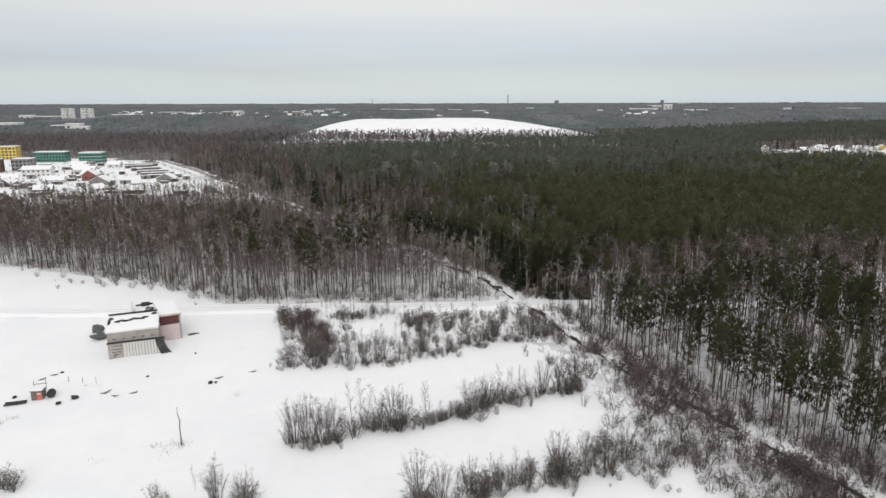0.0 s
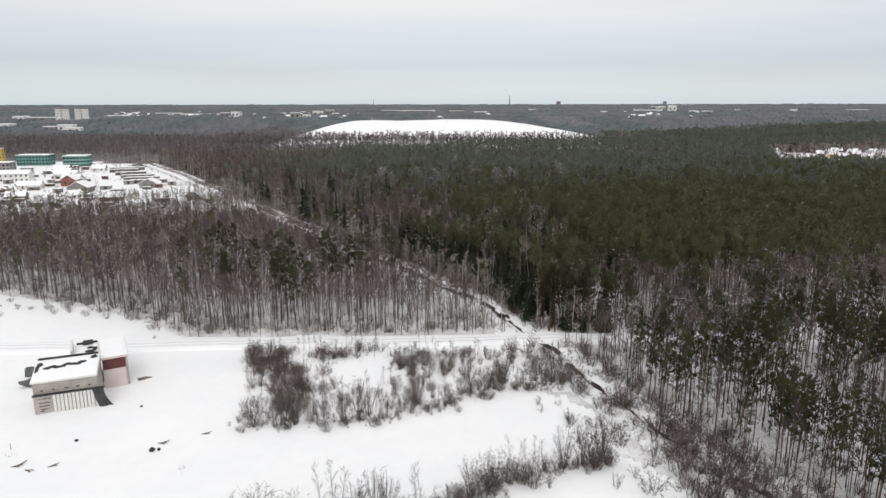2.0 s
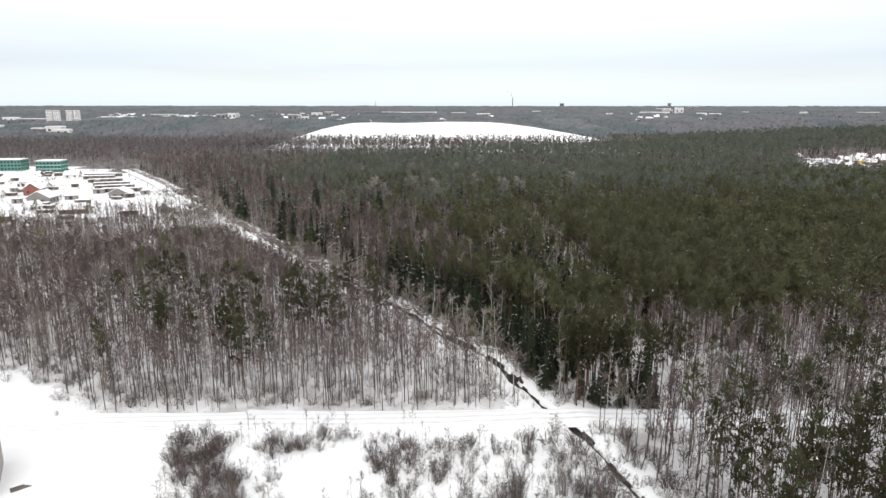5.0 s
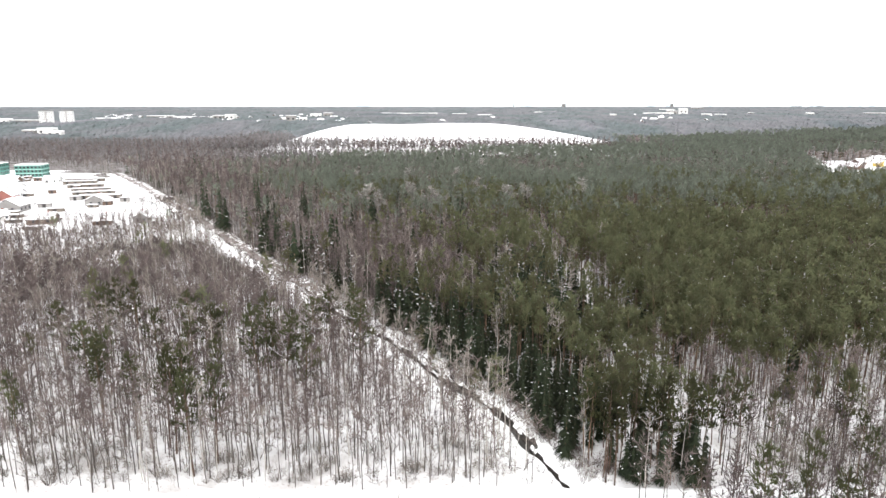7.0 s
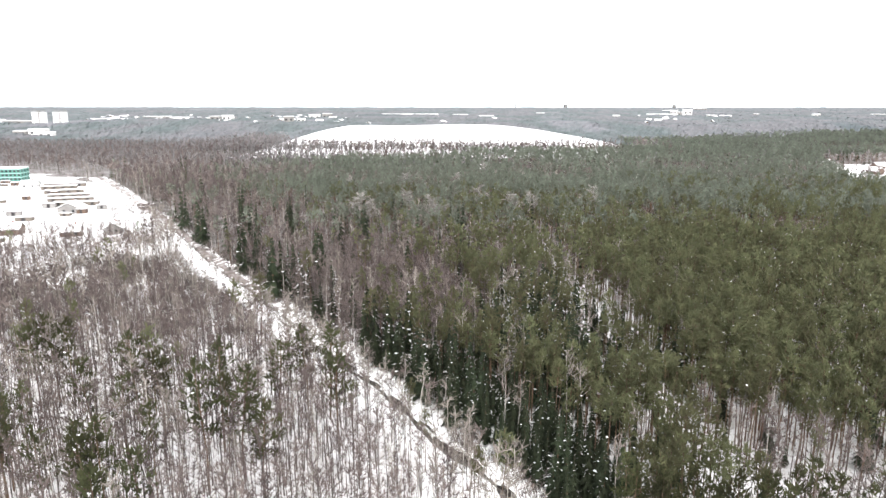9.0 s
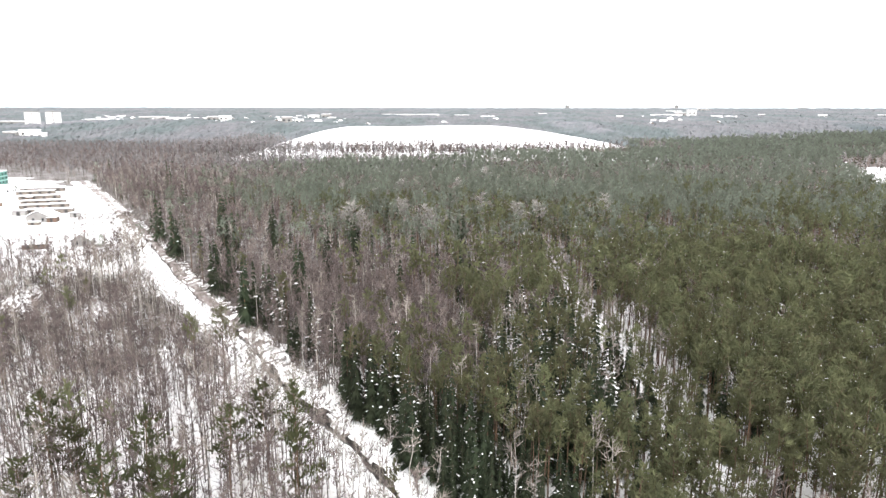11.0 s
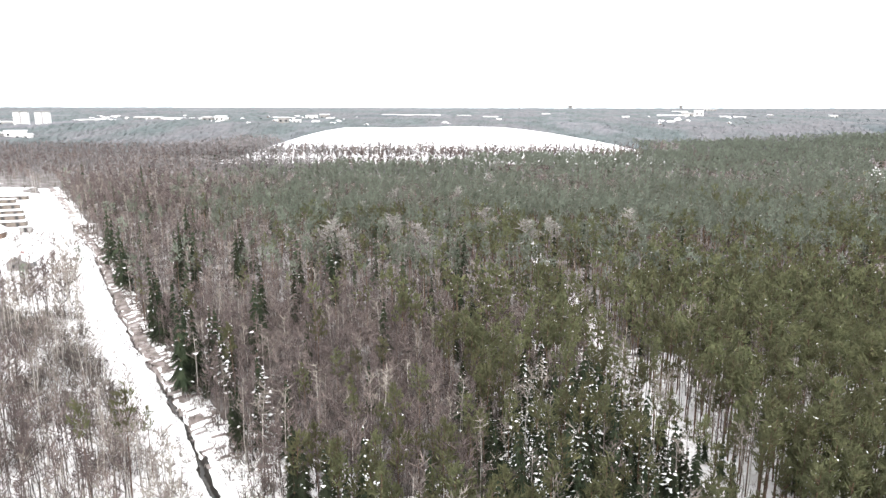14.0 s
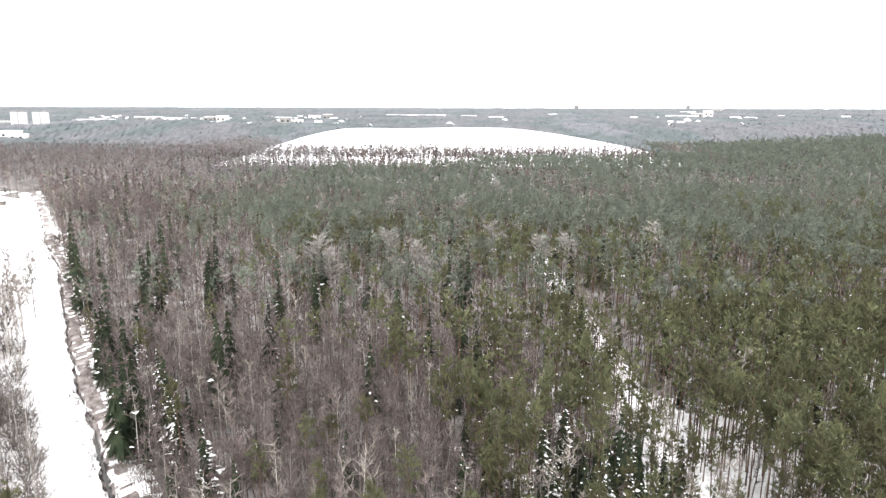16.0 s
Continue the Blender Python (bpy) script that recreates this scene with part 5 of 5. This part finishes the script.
# ---------------------------------------------------------------- small things in the open field
def make_field_things():
    hut = thing("site_hut", "small grey wooden hut with a red door panel", "hut", at_ground(-79.9, 117.5, 12, -0.1) @ Matrix.Diagonal((0.78, 0.9, 1.0, 1)))
    box_part("wall", hut, WOOD, 0, 2.6, 0, 2.2, 0, 2.0, 0.03)
    box_part("roof", hut, GREY_WALL, -0.2, 2.8, -0.25, 2.4, 2.0, 2.14, 0.03)
    part("roof_snow", snow_slab(bmesh.new(), -0.15, 2.75, -0.2, 2.35, 2.14, 0.2, 2), SNOW, hut)
    door = box_part("door", hut, RED, 1.35, 2.55, -0.08, -0.003, 0.05, 1.65, 0.02, "faded red panel")
    box_part("sign_plate", door, WHITE_WALL, 1.5, 2.3, -0.11, -0.083, 1.3, 1.6, 0.01)
    for x in (-0.15, 2.65):
        box_part("post", hut, WOOD, x, x + 0.1, 2.42, 2.52, 0, 3.4, 0.01)
    box_part("rail", hut, WOOD, -0.4, 3.0, 2.53, 2.61, 2.5, 2.62, 0.01)
    tank = bmesh.new()
    bmesh.ops.create_cone(tank, cap_ends=True, segments=20, radius1=0.75, radius2=0.75, depth=1.3, matrix=pose(0, 0, 0.75, 90, 0, 0))
    bmesh.ops.bevel(tank, geom=tank.edges[:], offset=0.05, segments=1, affect="EDGES")
    drum = part("steel_drum", tank, DARK)
    drum.matrix_world = at_ground(-76.9, 119.2, 20)
    tagged(drum, "dark steel drum lying in snow beside the hut", "drum")
    trough = bmesh.new()
    outline = [(0.55 * math.cos(math.pi * (1 + k / 8)), 0.55 + 0.55 * math.sin(math.pi * (1 + k / 8))) for k in range(9)]
    outline += [(0.47 * math.cos(math.pi * (2 - k / 8)), 0.55 + 0.47 * math.sin(math.pi * (2 - k / 8))) for k in range(9)]
    prism(trough, outline, -1.9, 1.9)
    half = part("half_pipe", trough, DARK)
    half.matrix_world = at_ground(-82.2, 116.2, -72, -0.1)
    tagged(half, "dark half pipe lying in snow", "pipe")
    for i, (x, y, r) in enumerate(((-71.7, 118.0, 0.62), (-73.6, 115.7, 0.45), (-84.0, 118.8, 0.4), (-47.6, 125.6, 0.5), (-46.6, 125.9, 0.3), (-56.5, 141.5, 0.25), (-62.0, 128.6, 0.28), (-81.5, 131.0, 0.3))):
        stone = part("boulder", lump(bmesh.new(), 0, 0, r * 0.45, r * 1.15, r * 0.9, r * 0.75, 40 + i, 0.5), DARK)
        stone.matrix_world = at_ground(x, y, 31 * i)
        tagged(stone, "dark boulder poking out of the snow", "boulder", "boulders in the field")
    for i, (x, y, turn, n) in enumerate(((-67.3, 120.5, 14, 4), (-64.5, 119.3, -8, 2), (-61.5, 120.6, 40, 2), (-84.0, 127.5, 55, 2), (-82.8, 130.0, 20, 2), (-47.0, 128.2, 0, 3), (-40.5, 131.2, 20, 2))):
        pile = thing("scrap_timber", "scrap timber sticking out of the snow", "timber", at_ground(x, y, turn), "scrap timber in the field")
        for k in range(n):
            p = box_part("timber", pile, WOOD, -0.75, 0.75, -0.05, 0.05, 0.0, 0.12, 0.015)
            p.matrix_local = pose(0.25 * k, 0.22 * k - 0.3, 0.03 + 0.04 * k, 0, -3 - 4 * k, 17 * k - 20)
    for i, (x, y) in enumerate(((-77.5, 126.3), (-74.4, 126.0), (-71.4, 125.6))):
        post = part("field_post", box(bmesh.new(), -0.05, 0.05, -0.05, 0.05, -0.2, 1.2, 0.01), WOOD)
        post.matrix_world = at_ground(x, y, 20 * i)
        tagged(post, "thin weathered wooden post standing in snow", "post", "posts in the field")
    # dead stem with tufts of grass round its foot
    r = np.random.default_rng(9)
    s = Shape(9)
    pts = [(0, 0, -0.1), (0.05, 0, 1.6), (-0.05, 0.05, 3.2), (0.15, 0, 4.6), (-0.15, 0, 5.8), (-0.2, 0.05, 7.0)]
    s.stem(pts, [0.13, 0.11, 0.10, 0.085, 0.06, 0.02], 6, 0)
    v, f, m = s.arrays()
    snag = thing("dead_tree", "thin dead leafless stem standing alone in snow", "tree", at_ground(-43.9, 100.3))
    new("trunk", mesh_of("trunk", v, f, [BARK_GREY])).parent = snag
    t = Shape(10)
    for k in range(5):
        c = np.array(pts[3 + k % 3]) + np.array([0, 0, -0.3 * k * 0.5])
        t.sliver(c, c + np.array([r.normal() * 0.4, r.normal() * 0.4, 0.6]), 0.05, 0)
    v, f, m = t.arrays()
    new("branch", mesh_of("branch", v, f, [BARK_GREY])).parent = snag
    g = Shape(12)
    for x, y, n, w in ((-43.9, 100.3, 70, 0.9), (-46.5, 99.3, 26, 0.9), (-49, 99.5, 16, 0.6), (-45, 97, 18, 1.2), (-56, 95, 14, 1.0), (-80, 108, 30, 0.8), (-79.2, 110.5, 26, 0.6), (-70, 123.6, 8, 0.5), (-73, 124, 8, 0.5), (-36, 137, 24, 1.0), (-40, 120, 14, 0.8)):
        for _ in range(n):
            a = np.array([x + r.normal() * w, y + r.normal() * w * 0.7, 0])
            a[2] = ground_z(a[0], a[1]) - 0.05
            g.sliver(a, a + np.array([r.normal() * 0.15, r.normal() * 0.15, r.uniform(0.3, 0.9)]), 0.06, 0)
    v, f, m = g.arrays()
    tagged(new("dry_grass", mesh_of("dry_grass", v, f, [TWIG_PALE])), "dry grass tufts poking through snow", "grass", kind="stuff")


make_field_things()


# ---------------------------------------------------------------- the settlement beyond the wood
def house(name, label, x, y, turn, w, d, h, rise, wall, group="", windows=3, category="house", storeys=1, chimney=True):
    """A house with a snow-covered gable roof, windows and a chimney; its gables face along its own x."""
    ob = thing(name, label, category, at_ground(x, y, turn, -0.3), group)
    bm = bmesh.new()
    prism(bm, [(-d / 2, 0), (d / 2, 0), (d / 2, h), (0, h + rise), (-d / 2, h)], -w / 2, w / 2)
    bmesh.ops.rotate(bm, verts=bm.verts, matrix=Matrix.Rotation(radians(90), 3, "Z"))
    part("wall", bm, wall, ob)
    k, o = rise / (d / 2), 0.55
    for mat, lift, thick, name2 in ((DARK, 0.02, 0.16, "roof"), (SNOW, 0.2, 0.35, "roof_snow")):
        bm = bmesh.new()
        e = d / 2 + o
        prism(bm, [(-e, h - k * o + lift), (0, h + rise + lift), (e, h - k * o + lift), (e, h - k * o + lift + thick), (0, h + rise + lift + thick), (-e, h - k * o + lift + thick)], -w / 2 - 0.4, w / 2 + 0.4)
        bmesh.ops.rotate(bm, verts=bm.verts, matrix=Matrix.Rotation(radians(90), 3, "Z"))
        part(name2, bm, mat, ob)
    for s in range(storeys):
        z = h * (s + 0.35) / storeys
        for i in range(windows):
            c = -w / 2 + w * (i + 0.5) / windows
            box_part("window", ob, GLASS, c - 0.55, c + 0.55, -d / 2 - 0.06, -d / 2 - 0.003, z, z + 1.3, 0.02)
    for c in (-d / 5, d / 5):
        box_part("window", ob, GLASS, w / 2 + 0.003, w / 2 + 0.06, c - 0.5, c + 0.5, h * 0.4, h * 0.4 + 1.2, 0.02)
        box_part("window", ob, GLASS, -w / 2 - 0.06, -w / 2 - 0.003, c - 0.5, c + 0.5, h * 0.4, h * 0.4 + 1.2, 0.02)
    if chimney:
        box_part("chimney", ob, RED_WALL, w * 0.2, w * 0.2 + 0.7, -0.35, 0.35, h + rise * 0.6, h + rise + 1.0, 0.03)
    return ob


def block(name, label, x, y, turn, w, d, storeys, wall, band=None, bays=8, storey=3.0, group="", category="building"):
    """A flat-roofed block with window rows, floor bands and snow on the roof."""
    ob = thing(name, label, category, at_ground(x, y, turn, -0.3), group)
    h = storeys * storey + 0.6
    box_part("wall", ob, wall, -w / 2, w / 2, -d / 2, d / 2, 0, h, 0.05)
    for s in range(storeys):
        z = s * storey + 1.2
        if band:
            box_part("floor_band", ob, band, -w / 2 - 0.12, w / 2 + 0.12, -d / 2 - 0.12, d / 2 + 0.12, z + 1.75, z + 2.3, 0.02)
        for i in range(bays):
            c = -w / 2 + w * (i + 0.5) / bays
            box_part("window", ob, GLASS, c - w / bays * 0.3, c + w / bays * 0.3, -d / 2 - 0.07, -d / 2 - 0.003, z, z + 1.5)
        for i in range(max(2, bays // 2)):
            c = -d / 2 + d * (i + 0.5) / max(2, bays // 2)
            box_part("window", ob, GLASS, w / 2 + 0.003, w / 2 + 0.07, c - 0.6, c + 0.6, z, z + 1.5)
    box_part("roof", ob, GREY_WALL, -w / 2 - 0.3, w / 2 + 0.3, -d / 2 - 0.3, d / 2 + 0.3, h, h + 0.35, 0.04)
    part("roof_snow", snow_slab(bmesh.new(), -w / 2 - 0.2, w / 2 + 0.2, -d / 2 - 0.2, d / 2 + 0.2, h + 0.35, 0.4, x), SNOW, ob)
    return ob


def make_settlement():
    block("green_block", "long green three-storey block with a snowy roof", -356, 603, 8, 26, 14, 3, GREEN, None, 10, 2.8, "green blocks")
    block("green_block", "green three-storey block with pale floor bands", -312, 590, 8, 19, 13, 3, GREEN, PALE_GREEN, 7, 2.9, "green blocks")
    block("apartment_block", "grey apartment block with a snowy roof", -333, 524, 12, 14, 12, 3, GREY_WALL, None, 5, 3.0, "apartment blocks")
    block("apartment_block", "brown-grey apartment block with a snowy roof", -347, 508, 10, 11, 12, 3, BROWN_WALL, None, 3, 3.2, "apartment blocks")
    block("apartment_block", "yellow apartment block with a snowy roof", -414, 632, 10, 16, 12, 4, YELLOW, None, 5, 3.0, "apartment blocks")
    block("apartment_block", "grey apartment block beside the yellow one", -440, 618, 10, 26, 12, 4, GREY_WALL, None, 8, 3.0, "apartment blocks")
    house("villa", "two-storey white house with a snowy roof", -297, 483, 14, 19, 11, 5.6, 2.2, WHITE_WALL, "houses of the settlement", 6, storeys=2)
    house("villa", "brick-red house with a snowy gable roof", -245, 458, 100, 10, 9, 4.2, 3.2, RED_WALL, "houses of the settlement", 3)
    house("villa", "grey house with a wide snowy gable roof", -222, 428, 95, 11, 12, 3.6, 3.4, GREY_WALL, "houses of the settlement", 3)
    house("villa", "white house with a long snowy roof", -271, 500, 10, 15, 9, 3.6, 2.2, WHITE_WALL, "houses of the settlement", 4)
    house("villa", "grey cottage with a snowy gable roof", -187, 447, 96, 9, 11, 3.0, 2.8, GREY_WALL, "houses of the settlement", 3)
    for x, y, turn, w, d, wall in ((-243, 398, 20, 10, 8, BROWN_WALL), (-238, 360, 100, 9, 8, BROWN_WALL), (-270, 420, 95, 9, 9, GREY_WALL), (-284, 428, 85, 9, 8, BROWN_WALL), (-186, 394, 15, 12, 7, BROWN_WALL),
                                   (-140, 397, 100, 6.5, 7, GREY_WALL), (-156, 391, 20, 8, 6, BROWN_WALL), (-262, 442, 12, 14, 7, WHITE_WALL), (-300, 455, 30, 10, 8, WHITE_WALL), (-318, 462, 80, 10, 9, BROWN_WALL),
                                   (-212, 402, 60, 7, 6, WHITE_WALL), (-255, 478, 5, 12, 8, WHITE_WALL), (-285, 520, 12, 12, 8, GREY_WALL), (-300, 545, 8, 12, 8, BROWN_WALL), (-272, 548, 10, 10, 7, WHITE_WALL),
                                   (-330, 440, 20, 11, 9, BROWN_WALL), (-262, 380, 70, 8, 8, GREY_WALL), (-285, 395, 15, 9, 8, WHITE_WALL)):
        tone = {"brown_timber_wall": "brown timber", "grey_wall": "grey", "white_wall": "white"}[wall.name]
        house("cottage", tone + " cottage under a snow-covered gable roof", x, y, turn, w, d, 2.7, 2.3, wall, "cottages of the settlement", 2)
    for (ax, ay), (bx, by) in (((-258, 537), (-238, 543)), ((-244, 517), (-224, 525)), ((-231, 499), (-210, 506)), ((-222, 484), (-200, 492)), ((-209, 468), (-187, 473)), ((-265, 552), (-240, 557))):
        turn = math.degrees(math.atan2(by - ay, bx - ax))
        n = math.hypot(bx - ax, by - ay)
        ob = thing("long_shed", "long low dark shed with a snowy roof", "shed", at_ground((ax + bx) / 2, (ay + by) / 2, turn, -0.2), "long low sheds")
        box_part("wall", ob, WOOD, -n / 2, n / 2, -2, 2, 0, 2.3, 0.04)
        box_part("roof", ob, DARK, -n / 2 - 0.3, n / 2 + 0.3, -2.4, 2.3, 2.3, 2.5, 0.03)
        part("roof_snow", snow_slab(bmesh.new(), -n / 2 - 0.2, n / 2 + 0.2, -2.3, 2.2, 2.5, 0.35, ax), SNOW, ob)
        for i in range(4):
            c = -n / 2 + n * (i + 0.5) / 4
            box_part("door", ob, DARK, c - 0.7, c + 0.7, -2.05, -2.003, 0.1, 2.0)
    for (ax, ay), (bx, by) in (((-182, 461), (-160, 471)), ((-160, 471), (-146, 448)), ((-182, 450), (-150, 455))):
        turn, n = math.degrees(math.atan2(by - ay, bx - ax)), math.hypot(bx - ax, by - ay)
        ob = thing("fence", "dark wooden garden fence in snow", "fence", at_ground((ax + bx) / 2, (ay + by) / 2, turn, -0.15), "garden fences")
        for z in (0.55, 1.2):
            box_part("rail", ob, WOOD, -n / 2, n / 2, -0.05, 0.05, z, z + 0.14)
        for i in range(int(n / 3) + 1):
            c = -n / 2 + n * i / int(n / 3)
            box_part("post", ob, WOOD, c - 0.08, c + 0.08, 0.055, 0.215, 0, 1.6)
    r = np.random.default_rng(13)
    first, placed = [], 0
    while placed < 60:
        x, y = r.uniform(-350, -175), r.uniform(352, 570)
        if not inside(PLOTS, np.array(x), np.array(y)) or x + 0.9 * y > 235 or abs(x) > 0.7 * y:
            continue
        m = at_ground(x, y, r.uniform(-10, 30), -0.1) @ Matrix.Diagonal((r.uniform(0.7, 1.5), r.uniform(0.7, 1.3), r.uniform(0.8, 1.2), 1))
        if placed < 3:
            ob = thing("garden_shed", "small dark garden shed under snow", "shed", m, "garden sheds")
            box_part("wall", ob, (WOOD, BROWN_WALL, GREY_WALL)[placed], -2, 2, -1.5, 1.5, 0, 2.1, 0.03)
            box_part("roof", ob, DARK, -2.25, 2.25, -1.8, 1.7, 2.1, 2.25, 0.02)
            part("roof_snow", snow_slab(bmesh.new(), -2.2, 2.2, -1.75, 1.65, 2.25, 0.3, placed), SNOW, ob)
            box_part("door", ob, DARK, -0.5, 0.5, -1.56, -1.503, 0.1, 1.9)
            first.append(ob)
        else:
            copy_thing(first[placed % 3], m)
        placed += 1
    r = np.random.default_rng(31)
    spots = []
    for _ in range(1500):
        x, y = r.uniform(-400, -130), r.uniform(360, 620)
        if inside(PLOTS, np.array(x), np.array(y)) and (x + 0.9 * y < 232 + 60 * r.random() or y < 408) and abs(x) < 0.74 * y:
            s = r.uniform(0.4, 1.1)
            spots.append((x, y, s, s * 1.1))
    sown("garden_bushes", "leafless garden bushes and fruit trees in snow", 6, np.array(spots)[:260], 2, 33)
    dark = Shape(3)
    for _ in range(260):
        dark.tuft(np.array([r.normal() * 3.2, r.normal() * 2.2, abs(r.normal()) * 1.8 + 1.2]), 0.9, 0)
    v, f, m = dark.arrays()
    hedge = thing("dark_hedge", "large dark brown garden hedge", "hedge", at_ground(-258, 410))
    new("crown", mesh_of("crown", v, f, [TWIG_RED])).parent = hedge
    # the hamlet in the clearing among the pines
    r = np.random.default_rng(5)
    n = 0
    while n < 34:
        x, y = r.uniform(350, 560), r.uniform(620, 742)
        if inside(VILLAGE, np.array(x), np.array(y)):
            house("hamlet_house", "small house with a snowy roof in a clearing", x, y, r.uniform(0, 180), r.uniform(7, 11), r.uniform(6, 9), r.uniform(2.6, 4.5), 2.6, (WHITE_WALL, YELLOW, BROWN_WALL, GREY_WALL)[n % 4], "houses of the hamlet", 2, chimney=False)
            n += 1


make_settlement()


# ---------------------------------------------------------------- the far town
def far_z(y):
    return float(np.interp(y, RISE_Y, RISE_Z))


def make_far_town():
    for x, y in ((-753, 1350), (-714, 1350)):
        ob = thing("tower_block", "white high-rise apartment tower far beyond the woods", "building", pose(x, y, far_z(y) - 2, 0, 0, 18), "high-rise towers")
        w, d, h = (21, 13, 30)
        for side in (-1, 1):
            c = side * (w / 4 + 0.9)
            box_part("wall", ob, WHITE_PANEL, c - w / 4, c + w / 4, -d / 2, d / 2, 0, h, 0.1)
        box_part("stair_shaft", ob, GREY_WALL, -0.89, 0.89, -d / 2 + 0.8, d / 2, 0, h + 1.5, 0.05)
        box_part("roof", ob, GREY_WALL, -w / 2 - 1.1, w / 2 + 1.1, -d / 2 - 0.2, d / 2 + 0.2, h + 1.5, h + 2.6, 0.1)
        for s in range(9):
            for c in (-10.0, -7.4, -4.8, -2.2, 2.2, 4.8, 7.4, 10.0):
                box_part("window", ob, GLASS, c - 0.6, c + 0.6, -d / 2 - 0.12, -d / 2 - 0.003, 2 + 3.1 * s, 3.7 + 3.1 * s)
    halls = [(-710, 1521, 78, 7), (-669, 1667, 60, 8), (-630, 1672, 36, 6), (-596, 1703, 60, 5), (-500, 1576, 22, 11), (-474, 1580, 20, 13), (-512, 1590, 18, 8), (-310, 1460, 20, 14), (-288, 1475, 16, 9),
             (-300, 1680, 26, 12), (-272, 1690, 20, 14), (-250, 1640, 16, 8), (-88, 1960, 160, 7), (55, 1947, 40, 6), (119, 1833, 36, 6)]
    halls += [(601, 1898, 80, 9), (640, 1905, 26, 14), (818, 2463, 51, 8), (709, 2008, 24, 19), (1144, 3025, 52, 11), (688, 1785, 20, 9), (723, 1782, 25, 8), (1240, 1959, 60, 7), (-771, 1190, 39, 9),
              (-854, 1378, 24, 10), (-800, 1370, 70, 8), (-626, 1137, 26, 12), (-604, 1120, 22, 9), (-660, 1150, 20, 8), (450, 1800, 14, 8), (1020, 1900, 16, 9), (880, 1950, 12, 8), (300, 2100, 24, 7)]
    for i, (x, y, w, h) in enumerate(halls):
        lift = far_z(y) + 4
        ob = thing("far_hall", "low white building under snow far beyond the woods", "building", pose(x, y, lift, 0, 0, (i * 37) % 13 - 6), "buildings of the far town")
        d = 12 + (i * 7) % 9
        box_part("wall", ob, (WHITE_WALL, GREY_WALL, WHITE_WALL)[i % 3], -w / 2, w / 2, -d / 2, d / 2, -8, h - 1, 0.05)
        part("roof_snow", prism(bmesh.new(), [(-w / 2 - 0.5, h - 1), (w / 2 + 0.5, h - 1), (w / 2 - 0.4, h), (-w / 2 + 0.4, h)], -d / 2 - 0.5, d / 2 + 0.5), SNOW, ob)
        for k in range(max(2, w // 12)):
            c = -w / 2 + w * (k + 0.5) / max(2, w // 12)
            box_part("window", ob, GLASS, c - 2.2, c + 2.2, -d / 2 - 0.15, -d / 2 - 0.003, h * 0.35, h * 0.6)
    r = np.random.default_rng(17)
    for i in range(60):
        y = r.uniform(1350, 1900)
        u = r.choice([-0.46, -0.38, -0.30, -0.21, -0.17, -0.14, 0.05, 0.3, 0.4]) + r.normal() * 0.025
        x = u * y
        house("far_house", "small snow-roofed house far beyond the woods", x, y, r.uniform(0, 180), r.uniform(9, 15), r.uniform(8, 11), 4, 3, (WHITE_WALL, GREY_WALL, BROWN_WALL)[i % 3], "houses of the far town", 2, chimney=False).location.z += 3.5
    for name, label, x, y, r0, r1, h in (("radio_mast", "thin radio mast on the horizon", -445, 4600, 2.2, 1.2, 44), ("factory_chimney", "slender factory chimney on the horizon", 500, 4600, 4.2, 2.6, 66)):
        ob = thing(name, label, "chimney" if h > 60 else "mast", pose(x, y, far_z(y), 0, 0, 0))
        bm = bmesh.new()
        bmesh.ops.create_cone(bm, cap_ends=True, segments=12, radius1=r0, radius2=r1, depth=h, matrix=Matrix.Translation((0, 0, h / 2)))
        part("shaft", bm, GREY_WALL, ob)
        bm = bmesh.new()
        bmesh.ops.create_cone(bm, cap_ends=True, segments=12, radius1=r1 + 0.7, radius2=r1 + 0.7, depth=3, matrix=Matrix.Translation((0, 0, h * 0.93)))
        part("collar", bm, RED_WALL, ob)
    plume = Shape(21)
    for k in range(60):
        u = plume.rng.random()
        plume.tuft(np.array([-26 * u ** 1.4 + plume.rng.normal() * (2 + 7 * u), plume.rng.normal() * 6, 66 + 40 * u + plume.rng.normal() * (1 + 3 * u)]), 3 + 5 * u, 0)
    v, f, m = plume.arrays()
    puff = new("smoke_plume", mesh_of("smoke_plume", v, f, [SMOKE]))
    puff.matrix_world = pose(500, 4600, far_z(4600), 0, 0, 0)
    tagged(puff, "thin white smoke drifting from the factory chimney", "smoke", kind="stuff")
    for x, y, w, h in ((841, 4600, 26, 30), (800, 4620, 110, 10), (1582, 4600, 18, 30), (2440, 4600, 60, 14)):
        block("far_block", "grey block standing on the horizon", x, y, 0, w, 18, max(3, int(h / 3.2)), GREY_WALL, None, 4, 3.2, "blocks on the horizon")


make_far_town()
